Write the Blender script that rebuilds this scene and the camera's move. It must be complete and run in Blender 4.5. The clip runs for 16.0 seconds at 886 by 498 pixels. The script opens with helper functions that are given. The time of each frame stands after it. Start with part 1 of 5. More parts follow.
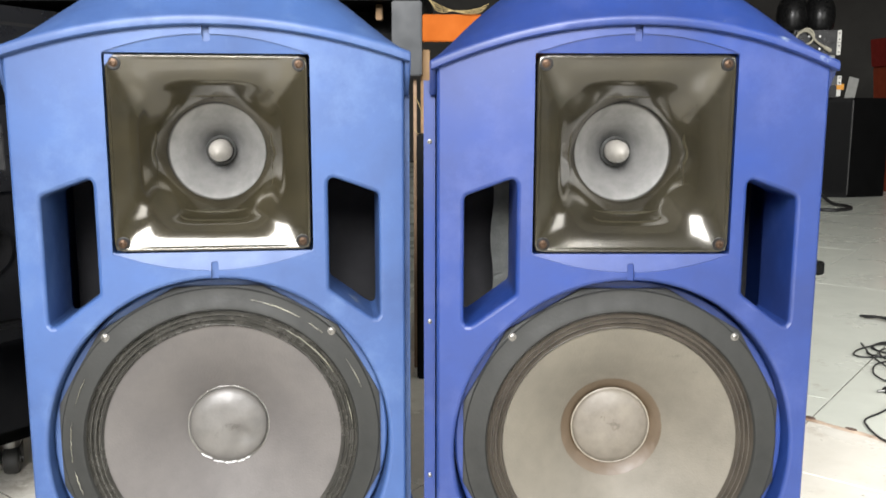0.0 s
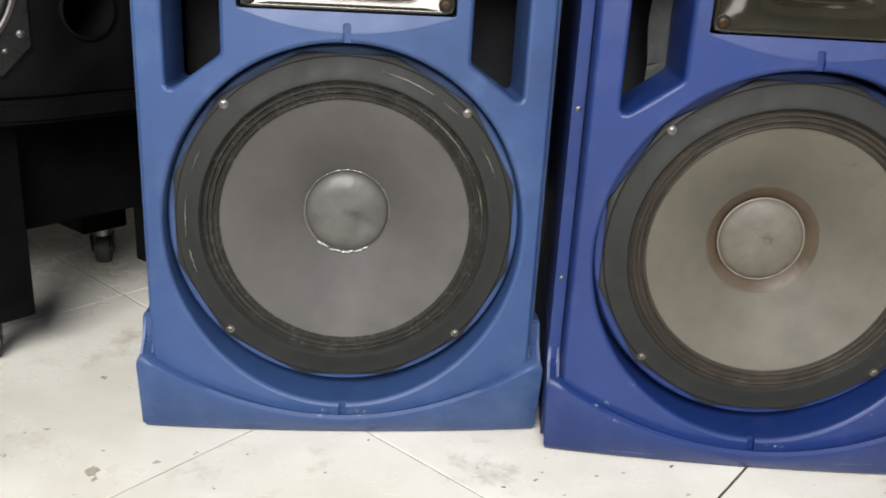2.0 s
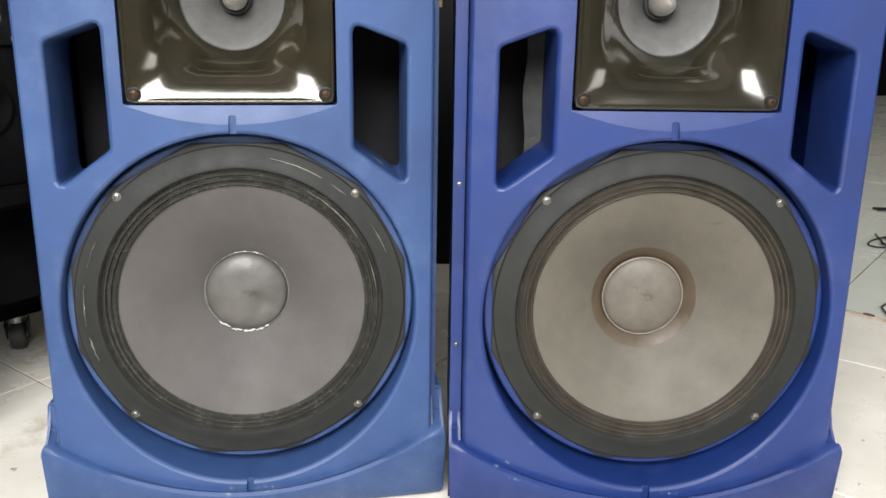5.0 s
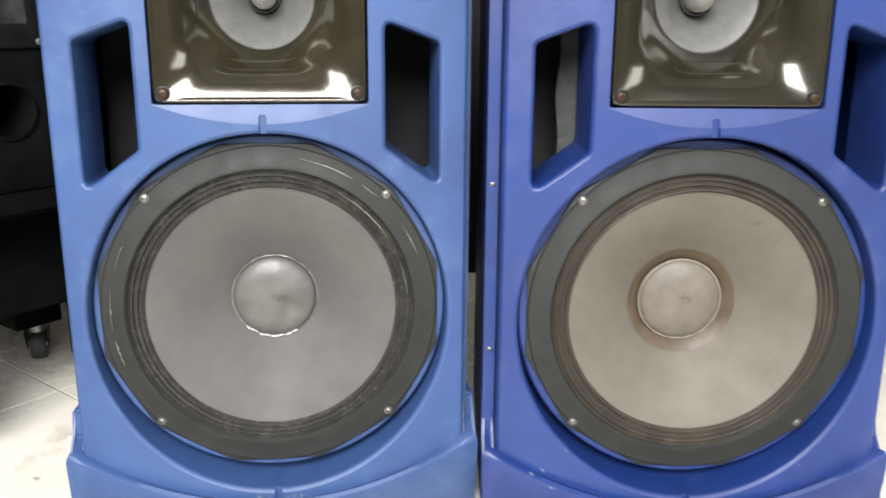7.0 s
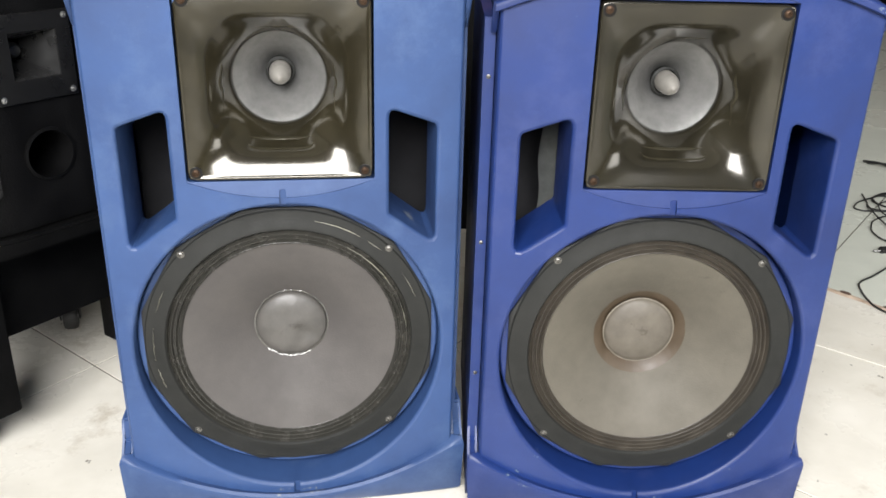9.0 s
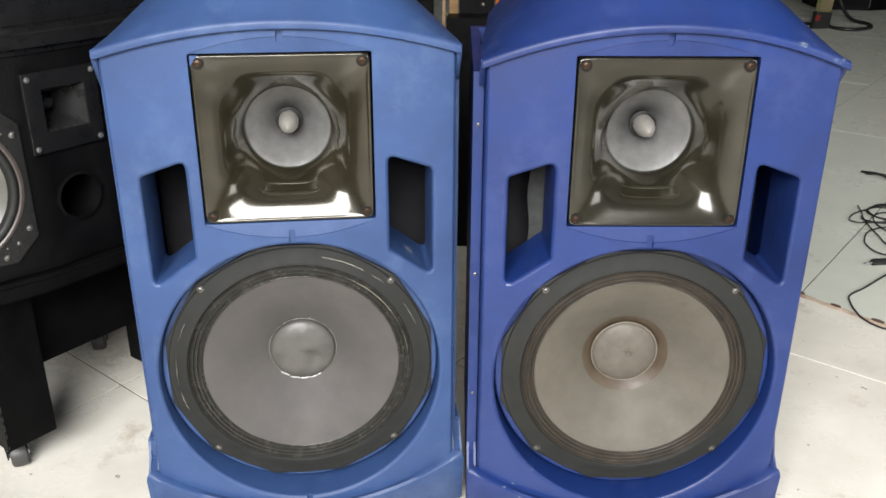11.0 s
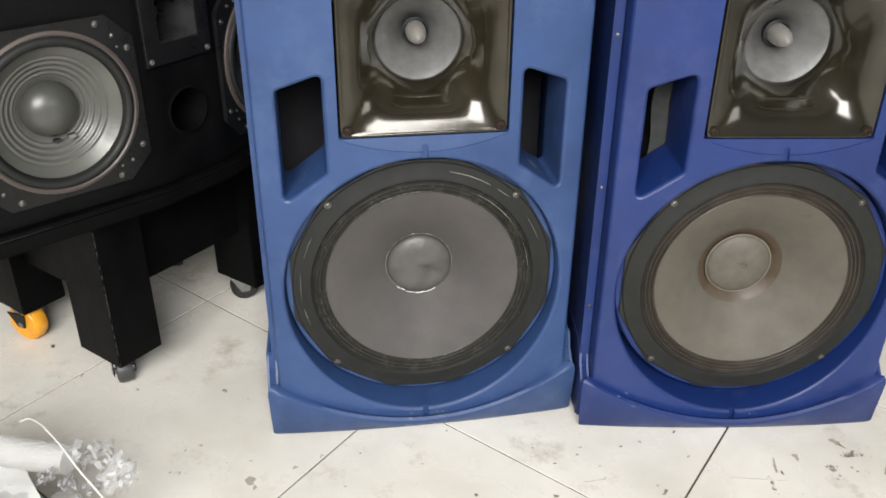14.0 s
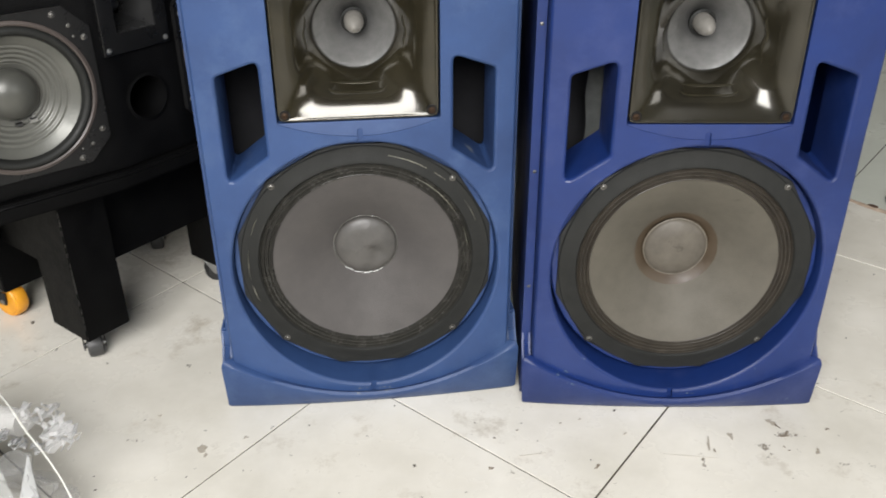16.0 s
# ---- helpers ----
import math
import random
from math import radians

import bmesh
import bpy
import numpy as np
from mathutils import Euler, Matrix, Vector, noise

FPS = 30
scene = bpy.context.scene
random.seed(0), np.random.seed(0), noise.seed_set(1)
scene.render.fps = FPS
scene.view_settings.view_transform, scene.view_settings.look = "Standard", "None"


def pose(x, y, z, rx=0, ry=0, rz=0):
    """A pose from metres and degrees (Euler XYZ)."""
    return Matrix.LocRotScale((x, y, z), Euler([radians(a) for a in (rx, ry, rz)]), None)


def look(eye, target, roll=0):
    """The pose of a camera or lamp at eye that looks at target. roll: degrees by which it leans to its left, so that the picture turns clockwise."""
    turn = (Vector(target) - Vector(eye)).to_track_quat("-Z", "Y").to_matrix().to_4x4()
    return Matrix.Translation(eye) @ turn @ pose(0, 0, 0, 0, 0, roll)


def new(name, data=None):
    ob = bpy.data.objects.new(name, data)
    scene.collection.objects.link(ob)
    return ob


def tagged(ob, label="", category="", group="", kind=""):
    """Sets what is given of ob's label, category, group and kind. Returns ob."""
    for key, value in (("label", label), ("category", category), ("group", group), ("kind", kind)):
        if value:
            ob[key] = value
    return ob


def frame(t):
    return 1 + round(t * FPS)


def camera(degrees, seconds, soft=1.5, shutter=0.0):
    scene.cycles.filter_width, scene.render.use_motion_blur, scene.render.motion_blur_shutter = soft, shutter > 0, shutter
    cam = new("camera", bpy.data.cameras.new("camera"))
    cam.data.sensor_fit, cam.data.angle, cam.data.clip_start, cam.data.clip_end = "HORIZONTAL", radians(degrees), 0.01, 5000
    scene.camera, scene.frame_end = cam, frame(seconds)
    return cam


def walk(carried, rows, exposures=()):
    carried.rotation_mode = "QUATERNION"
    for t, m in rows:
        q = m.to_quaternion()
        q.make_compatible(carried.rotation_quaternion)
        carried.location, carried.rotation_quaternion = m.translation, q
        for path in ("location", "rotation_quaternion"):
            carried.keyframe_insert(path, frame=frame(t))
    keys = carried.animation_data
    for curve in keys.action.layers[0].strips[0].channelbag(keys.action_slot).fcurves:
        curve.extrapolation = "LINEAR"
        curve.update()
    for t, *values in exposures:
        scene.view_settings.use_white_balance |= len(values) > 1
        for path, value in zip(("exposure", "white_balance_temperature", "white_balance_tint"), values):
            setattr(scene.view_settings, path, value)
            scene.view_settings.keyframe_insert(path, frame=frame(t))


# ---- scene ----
cam = camera(53.7, 16.0, soft=1.6, shutter=0.5)
PATH = [
    (0, (0.038, 0.024, 0.657), (-0.019, 1.999, 0.342), 0.1),
    (0.5, (0.029, 0.041, 0.638), (-0.026, 2.002, 0.249), 0.3),
    (1, (0.019, 0.066, 0.59), (-0.056, 1.995, 0.067), -0.1),
    (1.5, (-0.019, 0.086, 0.558), (-0.105, 1.989, -0.052), 1.9),
    (2, (-0.071, 0.097, 0.561), (-0.219, 1.983, -0.087), 3.0),
    (2.5, (-0.078, 0.105, 0.558), (-0.301, 1.959, -0.159), 0.5),
    (3, (-0.059, 0.11, 0.566), (-0.248, 1.951, -0.19), 0.1),
    (3.5, (-0.038, 0.089, 0.603), (-0.146, 1.981, -0.037), -0.0),
    (3.7, (-0.03, 0.083, 0.623), (-0.131, 1.991, 0.03), 0.5),
    (5.8, (0.003, 0.067, 0.567), (-0.02, 1.996, 0.039), 0.5),
    (6, (0.005, 0.067, 0.561), (-0.028, 1.994, 0.028), 0.4),
    (6.5, (-0.001, 0.068, 0.566), (-0.049, 1.997, 0.039), 0.3),
    (7, (-0.032, 0.085, 0.579), (-0.093, 2.021, 0.079), 0.4),
    (7.5, (-0.092, 0.143, 0.616), (-0.118, 2.075, 0.1), 0.2),
    (8, (-0.086, 0.157, 0.758), (-0.103, 1.976, -0.074), 0.8),
    (8.5, (-0.059, 0.079, 0.842), (-0.104, 1.911, 0.04), 1.3),
    (8.7, (-0.051, 0.044, 0.838), (-0.073, 1.882, 0.05), 1.6),
    (10.8, (-0.016, -0.064, 0.919), (-0.083, 1.771, 0.126), 0.3),
    (11, (-0.013, -0.068, 0.921), (-0.078, 1.769, 0.134), 0.3),
    (11.5, (-0.012, -0.058, 0.917), (-0.071, 1.773, 0.114), 0.4),
    (12, (-0.023, -0.063, 0.848), (-0.08, 1.727, -0.041), -0.2),
    (12.5, (-0.079, -0.063, 0.843), (-0.076, 1.689, -0.122), 0.1),
    (13, (-0.195, -0.047, 0.894), (-0.142, 1.704, -0.071), -0.7),
    (13.5, (-0.238, -0.04, 0.918), (-0.21, 1.705, -0.06), -0.5),
    (14, (-0.217, -0.065, 0.921), (-0.235, 1.684, -0.048), 0.5),
    (14.5, (-0.151, -0.112, 0.915), (-0.212, 1.638, -0.051), 0.3),
    (15, (-0.117, -0.124, 0.918), (-0.17, 1.629, -0.043), 0.1),
    (15.5, (-0.088, -0.122, 0.926), (-0.13, 1.637, -0.025), -0.1),
    (16, (-0.076, -0.12, 0.927), (-0.173, 1.623, -0.048), -0.3),
]
walk(cam, [(t, look(eye, target, roll)) for t, eye, target, roll in PATH],
     [(0, 0.58), (0.5, 0.45), (1.0, 0.3), (1.5, -0.45), (2.0, -0.5), (2.5, -0.4), (3.0, -0.85), (3.5, -0.65), (6.0, -0.05), (6.5, -0.1), (7.0, 0.25), (7.5, 0.62), (8.0, 0.55), (8.5, 0.02), (11.0, -0.15), (11.5, -0.18), (12.0, -0.5), (12.5, -0.88), (13.0, -0.72), (13.5, -0.62), (14.5, -0.62), (16.0, -0.7)])

# ---- light ----
world = bpy.data.worlds.new("sky")
scene.world = world
world.use_nodes = True
wn = world.node_tree.nodes
sky = wn.new("ShaderNodeTexSky")
sky.sky_type, sky.sun_disc = "NISHITA", False
sky.sun_elevation, sky.sun_rotation = radians(50), radians(200)
world.node_tree.links.new(sky.outputs[0], wn["Background"].inputs[0])
wn["Background"].inputs[1].default_value = 0.025


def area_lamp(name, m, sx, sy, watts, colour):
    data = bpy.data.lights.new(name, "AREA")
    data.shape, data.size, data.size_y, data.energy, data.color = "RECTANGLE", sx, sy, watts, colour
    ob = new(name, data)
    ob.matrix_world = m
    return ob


# daylight that comes in through the open shop front behind the camera
area_lamp("daylight_and_fill", look((-0.35, -2.15, 2.3), (0.05, 1.0, 0.45)), 2.4, 1.5, 430, (1.0, 0.988, 0.985))
# added fill from the front right, without a known source: lifts the far floor
area_lamp("daylight_and_fill", look((4.6, -2.3, 2.1), (2.6, 3.0, 0.0)), 3.0, 1.6, 130, (1.0, 0.988, 0.975))


# ---- materials ----
def mat(name, colour, rough=0.5, metal=0.0, colour2=None, scale=20.0, amount=0.5, bump=0.0, bump_scale=300.0,
        rough_var=0.1, spec=0.5, coat=0.0, space="Object", wear=None, wear_scale=6.0, wear_level=0.68, wear_soft=0.06, marks=(), mark_colour=(0.5, 0.5, 0.5), specks=None, speck_scale=60.0, speck_level=0.72):
    m = bpy.data.materials.new(name)
    m.use_nodes = True
    nt = m.node_tree
    n, l = nt.nodes, nt.links
    b = n["Principled BSDF"]
    b.inputs["Roughness"].default_value, b.inputs["Metallic"].default_value = rough, metal
    b.inputs["Specular IOR Level"].default_value, b.inputs["Coat Weight"].default_value, b.inputs["Coat Roughness"].default_value = spec, coat, 0.11
    if space == "World":
        vec = n.new("ShaderNodeNewGeometry").outputs["Position"]
    else:
        vec = n.new("ShaderNodeTexCoord").outputs[space]
    big = n.new("ShaderNodeTexNoise")
    big.inputs["Scale"].default_value, big.inputs["Detail"].default_value, big.inputs["Roughness"].default_value = scale, 6, 0.65
    l.new(vec, big.inputs["Vector"])
    ramp = n.new("ShaderNodeMapRange")
    ramp.inputs[1].default_value, ramp.inputs[2].default_value = 0.35, 0.65
    ramp.inputs[3].default_value, ramp.inputs[4].default_value = 0.0, amount
    l.new(big.outputs[0], ramp.inputs[0])
    mix = n.new("ShaderNodeMix")
    mix.data_type = "RGBA"
    c2 = colour2 or tuple(c * 0.7 for c in colour)
    mix.inputs[6].default_value, mix.inputs[7].default_value = (*colour, 1), (*c2, 1)
    l.new(ramp.outputs[0], mix.inputs[0])
    out = mix.outputs[2]
    if wear:
        wn_ = n.new("ShaderNodeTexNoise")
        wn_.inputs["Scale"].default_value, wn_.inputs["Detail"].default_value, wn_.inputs["Roughness"].default_value = wear_scale, 12, 0.75
        l.new(vec, wn_.inputs["Vector"])
        wr = n.new("ShaderNodeMapRange")
        wr.inputs[1].default_value, wr.inputs[2].default_value = wear_level, wear_level + wear_soft
        l.new(wn_.outputs[0], wr.inputs[0])
        mw = n.new("ShaderNodeMix")
        mw.data_type = "RGBA"
        l.new(wr.outputs[0], mw.inputs[0])
        l.new(out, mw.inputs[6])
        mw.inputs[7].default_value = (*wear, 1)
        out = mw.outputs[2]
    if specks:
        sn = n.new("ShaderNodeTexNoise")
        sn.inputs["Scale"].default_value, sn.inputs["Detail"].default_value, sn.inputs["Roughness"].default_value = speck_scale, 4, 0.6
        l.new(vec, sn.inputs["Vector"])
        sr = n.new("ShaderNodeMapRange")
        sr.inputs[1].default_value, sr.inputs[2].default_value = speck_level, speck_level + 0.03
        l.new(sn.outputs[0], sr.inputs[0])
        ms = n.new("ShaderNodeMix")
        ms.data_type = "RGBA"
        l.new(sr.outputs[0], ms.inputs[0])
        l.new(out, ms.inputs[6])
        ms.inputs[7].default_value = (*specks, 1)
        out = ms.outputs[2]
    for (x, y, z, sx, sy, sz, nscale, level) in marks:
        # a scuff or stain of its own shape: rough noise within an ellipsoid
        mp = n.new("ShaderNodeMapping")
        mp.vector_type = "TEXTURE"
        mp.inputs["Location"].default_value, mp.inputs["Scale"].default_value = (x, y, z), (sx, sy, sz)
        l.new(vec, mp.inputs["Vector"])
        ln = n.new("ShaderNodeVectorMath")
        ln.operation = "LENGTH"
        l.new(mp.outputs[0], ln.inputs[0])
        kn = n.new("ShaderNodeTexNoise")
        kn.inputs["Scale"].default_value, kn.inputs["Detail"].default_value, kn.inputs["Roughness"].default_value = nscale, 8, 0.75
        l.new(vec, kn.inputs["Vector"])
        sub = n.new("ShaderNodeMath")
        sub.operation = "MULTIPLY_ADD"
        l.new(ln.outputs["Value"], sub.inputs[0])
        sub.inputs[1].default_value = -0.35
        l.new(kn.outputs[0], sub.inputs[2])
        kr = n.new("ShaderNodeMapRange")
        kr.inputs[1].default_value, kr.inputs[2].default_value = level, level + 0.07
        l.new(sub.outputs[0], kr.inputs[0])
        mk = n.new("ShaderNodeMix")
        mk.data_type = "RGBA"
        l.new(kr.outputs[0], mk.inputs[0])
        l.new(out, mk.inputs[6])
        mk.inputs[7].default_value = (*mark_colour, 1)
        out = mk.outputs[2]
    l.new(out, b.inputs["Base Color"])
    rr = n.new("ShaderNodeMapRange")
    rr.inputs[1].default_value, rr.inputs[2].default_value = 0.3, 0.7
    rr.inputs[3].default_value, rr.inputs[4].default_value = max(0.02, rough - rough_var), min(1, rough + rough_var)
    l.new(big.outputs[0], rr.inputs[0])
    l.new(rr.outputs[0], b.inputs["Roughness"])
    if bump:
        fine = n.new("ShaderNodeTexNoise")
        fine.inputs["Scale"].default_value, fine.inputs["Detail"].default_value = bump_scale, 3
        l.new(vec, fine.inputs["Vector"])
        bp = n.new("ShaderNodeBump")
        bp.inputs["Strength"].default_value, bp.inputs["Distance"].default_value = bump, 0.001
        l.new(fine.outputs[0], bp.inputs["Height"])
        l.new(bp.outputs[0], b.inputs["Normal"])
    return m


BLUE_A = mat("faded_blue_plastic", (0.02721, 0.05866, 0.1543), 0.48, 0, (0.01694, 0.03784, 0.1065), 6, 0.9, 0.07, 900, 0.12, 0.4,
             wear=(0.04536, 0.08135, 0.1736), wear_scale=8, wear_level=0.5, wear_soft=0.2, specks=(0.0756, 0.1097, 0.1928), speck_scale=38, speck_level=0.79,
             marks=((-0.16, 0.06, 0.425, 0.06, 0.08, 0.02, 45, 0.46), (0.16, 0.06, 0.425, 0.06, 0.08, 0.02, 45, 0.46), (-0.02, -0.005, 0.038, 0.04, 0.03, 0.008, 160, 0.42), (0.02, -0.005, 0.037, 0.035, 0.03, 0.006, 160, 0.40), (-0.06, 0, 0.742, 0.05, 0.03, 0.004, 120, 0.5),
                    (0.12, 0.0, 0.012, 0.05, 0.05, 0.006, 140, 0.48), (-0.1, 0.0, 0.0165, 0.06, 0.1, 0.0009, 120, 0.34), (0.09, 0.0, 0.0075, 0.05, 0.1, 0.0008, 120, 0.34), (0.14, 0.0, 0.13, 0.02, 0.1, 0.02, 260, 0.52), (-0.15, 0.02, 0.72, 0.05, 0.04, 0.006, 140, 0.5), (-0.08, -0.01, 0.004, 0.09, 0.03, 0.004, 190, 0.44), (0.17, 0.0, 0.076, 0.04, 0.04, 0.006, 170, 0.45), (-0.2, 0.02, 0.05, 0.03, 0.04, 0.04, 210, 0.54)), mark_colour=(0.1209, 0.14, 0.1697))
BLUE_B = mat("deep_blue_plastic", (0.008798, 0.02572, 0.1187), 0.44, 0, (0.005913, 0.0166, 0.08064), 6, 0.9, 0.07, 900, 0.12, 0.4,
             wear=(0.02464, 0.03942, 0.1331), wear_scale=8, wear_level=0.5, wear_soft=0.2, specks=(0.0528, 0.07884, 0.162), speck_scale=38, speck_level=0.79,
             marks=((0.17, 0.0, 0.735, 0.05, 0.04, 0.012, 130, 0.46), (0.215, 0.0, 0.715, 0.03, 0.04, 0.012, 130, 0.42), (0.08, 0.0, 0.752, 0.06, 0.03, 0.004, 130, 0.5),
                    (-0.16, 0.0, 0.06, 0.03, 0.04, 0.02, 140, 0.5), (0.19, 0.0, 0.02, 0.05, 0.05, 0.01, 140, 0.46), (-0.13, 0.0, 0.0125, 0.08, 0.1, 0.0009, 120, 0.34), (0.12, 0.0, 0.021, 0.05, 0.1, 0.0008, 120, 0.34), (-0.14, 0.0, 0.105, 0.03, 0.1, 0.018, 230, 0.5), (0.13, 0.0, 0.085, 0.02, 0.1, 0.012, 230, 0.5), (0.03, 0, 0.04, 0.05, 0.03, 0.006, 150, 0.47), (0.0, -0.01, 0.004, 0.2, 0.04, 0.004, 190, 0.43), (-0.17, 0.0, 0.075, 0.05, 0.04, 0.006, 170, 0.44), (0.2, 0.02, 0.05, 0.04, 0.05, 0.04, 200, 0.52), (-0.06, 0.0, 0.06, 0.05, 0.04, 0.012, 220, 0.5)), mark_colour=(0.1408, 0.1784, 0.2232))
PORT_SHADE = mat("black_port_shade", (0.008, 0.008, 0.01), 0.95)
HORN_A = mat("smoked_horn_plastic", (0.034, 0.029, 0.0165), 0.18, 0.45, (0.015, 0.013, 0.0072), 11, 0.9, 0.6, 28, 0.05, coat=0.45)
HORN_B = mat("smoked_horn_plastic_clean", (0.031, 0.0272, 0.0172), 0.18, 0.45, (0.015, 0.0132, 0.0085), 11, 0.9, 0.5, 24, 0.05, coat=0.45)
HORN_RIDGE = mat("scuffed_horn_edge", (0.040, 0.035, 0.021), 0.3, 0.45, (0.024, 0.021, 0.0125), 20, 0.9, 0.1, 200, 0.08, coat=0.1)
MESH_GREY = mat("grey_wire_mesh", (0.27, 0.268, 0.26), 0.42, 0.75, (0.19, 0.19, 0.186), 60, 0.6, 0.5, 900)
nodes = MESH_GREY.node_tree.nodes   # the wires run round the throat, so the sheen fans out from it
ray = nodes.new("ShaderNodeTangent")
ray.direction_type, ray.axis = "RADIAL", "Y"
shade = next(q for q in nodes if q.type == "BSDF_PRINCIPLED")
shade.inputs["Anisotropic"].default_value = 0.6
MESH_GREY.node_tree.links.new(ray.outputs[0], shade.inputs["Tangent"])
PLUG = mat("silver_plug", (0.21, 0.2, 0.18), 0.45, 0.1, (0.16, 0.15, 0.135), 60, 0.8)
RUBBER = mat("charcoal_rubber", (0.0125, 0.013, 0.0118), 0.58, 0, (0.009, 0.0094, 0.0084), 30, 0.8, 0.3, 240, 0.1, spec=0.3)
RUBBER_L = mat("dusty_grey_frame", (0.017, 0.0175, 0.016), 0.6, 0, (0.011, 0.0114, 0.0104), 25, 0.8, 0.2, 300, 0.1, spec=0.4)
SURR_A = mat("treated_cloth_edge", (0.022, 0.0215, 0.0185), 0.24, 0, (0.038, 0.036, 0.031), 40, 0.8, 0.4, 250, 0.12)
SURR_B = mat("brown_dusty_cloth_edge", (0.026, 0.0225, 0.018), 0.38, 0, (0.046, 0.0385, 0.029), 40, 0.8, 0.4, 250, 0.1)
CONE_A = mat("grey_paper_cone", (0.06532, 0.05934, 0.05486), 0.75, 0, (0.05, 0.04557, 0.04318), 12, 0.8, 0.35, 350, 0.08,
             wear=(0.09652, 0.08746, 0.07877), wear_scale=9, wear_level=0.7,
             marks=((-0.06, 0.05, 0.33, 0.05, 0.2, 0.02, 120, 0.53), (0.08, 0.05, 0.2, 0.02, 0.2, 0.05, 120, 0.54), (0.11, 0.05, 0.27, 0.012, 0.2, 0.06, 140, 0.5)), mark_colour=(0.0475, 0.04085, 0.03515))
CONE_B = mat("dusty_paper_cone", (0.0895, 0.0800, 0.0615), 0.7, 0, (0.0665, 0.0595, 0.0458), 10, 0.9, 0.35, 350, 0.08,
             wear=(0.05358, 0.04644, 0.03374), wear_scale=12, wear_level=0.68,
             marks=((0.065, 0.05, 0.365, 0.05, 0.2, 0.012, 150, 0.49), (0.09, 0.05, 0.345, 0.03, 0.2, 0.008, 200, 0.46), (-0.08, 0.05, 0.17, 0.03, 0.2, 0.03, 120, 0.5), (0.115, 0.05, 0.24, 0.012, 0.2, 0.06, 140, 0.5)), mark_colour=(0.05225, 0.04606, 0.03333))
CAP_A = mat("grey_dust_cap", (0.075, 0.070, 0.064), 0.5, 0, (0.05, 0.0475, 0.0437), 25, 0.9, 0.5, 120, 0.1,
            marks=((0.004, 0.07, 0.262, 0.022, 0.1, 0.012, 190, 0.36), (-0.016, 0.07, 0.252, 0.012, 0.1, 0.016, 220, 0.43)), mark_colour=(0.0414, 0.03726, 0.03312))
CAP_B = mat("dusty_dust_cap", (0.098, 0.086, 0.068), 0.6, 0, (0.066, 0.0565, 0.044), 25, 0.9, 0.5, 120, 0.1,
            marks=((0.004, 0.08, 0.264, 0.02, 0.1, 0.014, 200, 0.37), (-0.012, 0.08, 0.275, 0.02, 0.1, 0.01, 200, 0.43)), mark_colour=(0.05261, 0.0432, 0.03265))
CAP_RIM = mat("pale_cap_rim", (0.1944, 0.1728, 0.1368), 0.45, 0, (0.1224, 0.108, 0.0828), 60, 0.9)
GLUE = mat("shiny_glue", (0.12, 0.115, 0.1), 0.15, 0.1, (0.09, 0.09, 0.085), 80, 0.9, 0.9, 200)
GLUE_PALE = mat("dried_pale_glue", (0.5, 0.49, 0.42), 0.3, 0, (0.32, 0.3, 0.2), 150, 0.9)
GLUE_B = mat("brown_glue_ring", (0.0448, 0.03046, 0.01694), 0.5, 0, (0.06272, 0.04379, 0.02618), 30, 0.9, 0.3, 200)
CHROME = mat("chrome_screw", (0.18, 0.174, 0.162), 0.42, 1.0)
COPPER = mat("rusty_screw", (0.05, 0.03, 0.018), 0.45, 0.8, (0.0308, 0.01733, 0.009625), 200, 0.9)
BLACK_TOLEX = mat("black_painted_cabinet", (0.002009, 0.002009, 0.00212), 0.5, 0, (0.003125, 0.003125, 0.003348), 12, 0.8, 0.5, 350, 0.1, spec=0.1)
BLACK_PLATE = mat("black_plastic_plate", (0.00558, 0.00558, 0.005812), 0.3, 0, (0.00837, 0.00837, 0.00837), 30, 0.8, 0.2, 300, 0.08, spec=0.22)
BLACK_WOOD = mat("black_painted_wood", (0.002009, 0.002009, 0.00212), 0.45, 0, (0.003571, 0.003571, 0.003571), 16, 0.8, 0.4, 150, 0.12,
                 wear=(0.01116, 0.01072, 0.01004), wear_scale=18, wear_level=0.77, spec=0.06)
RING_PINK = mat("pale_brown_ring", (0.062, 0.0496, 0.0434), 0.45)
CONE_C = mat("silver_grey_cone", (0.1017, 0.1017, 0.08897), 0.38, 0.3, (0.08134, 0.08134, 0.07118), 25, 0.8, 0.2, 300)
CAP_C = mat("satin_grey_dome", (0.0744, 0.0744, 0.0651), 0.36, 0.3)
CASTER_RUBBER = mat("grey_caster_rubber", (0.0325, 0.0325, 0.0325), 0.5, 0, (0.052, 0.0507, 0.0468), 60, 0.8)
YELLOW = mat("yellow_caster_plastic", (0.75, 0.33, 0.02), 0.4, 0, (0.6, 0.25, 0.02), 30, 0.8)
STEEL = mat("zinc_steel", (0.3, 0.3, 0.29), 0.4, 0.9)
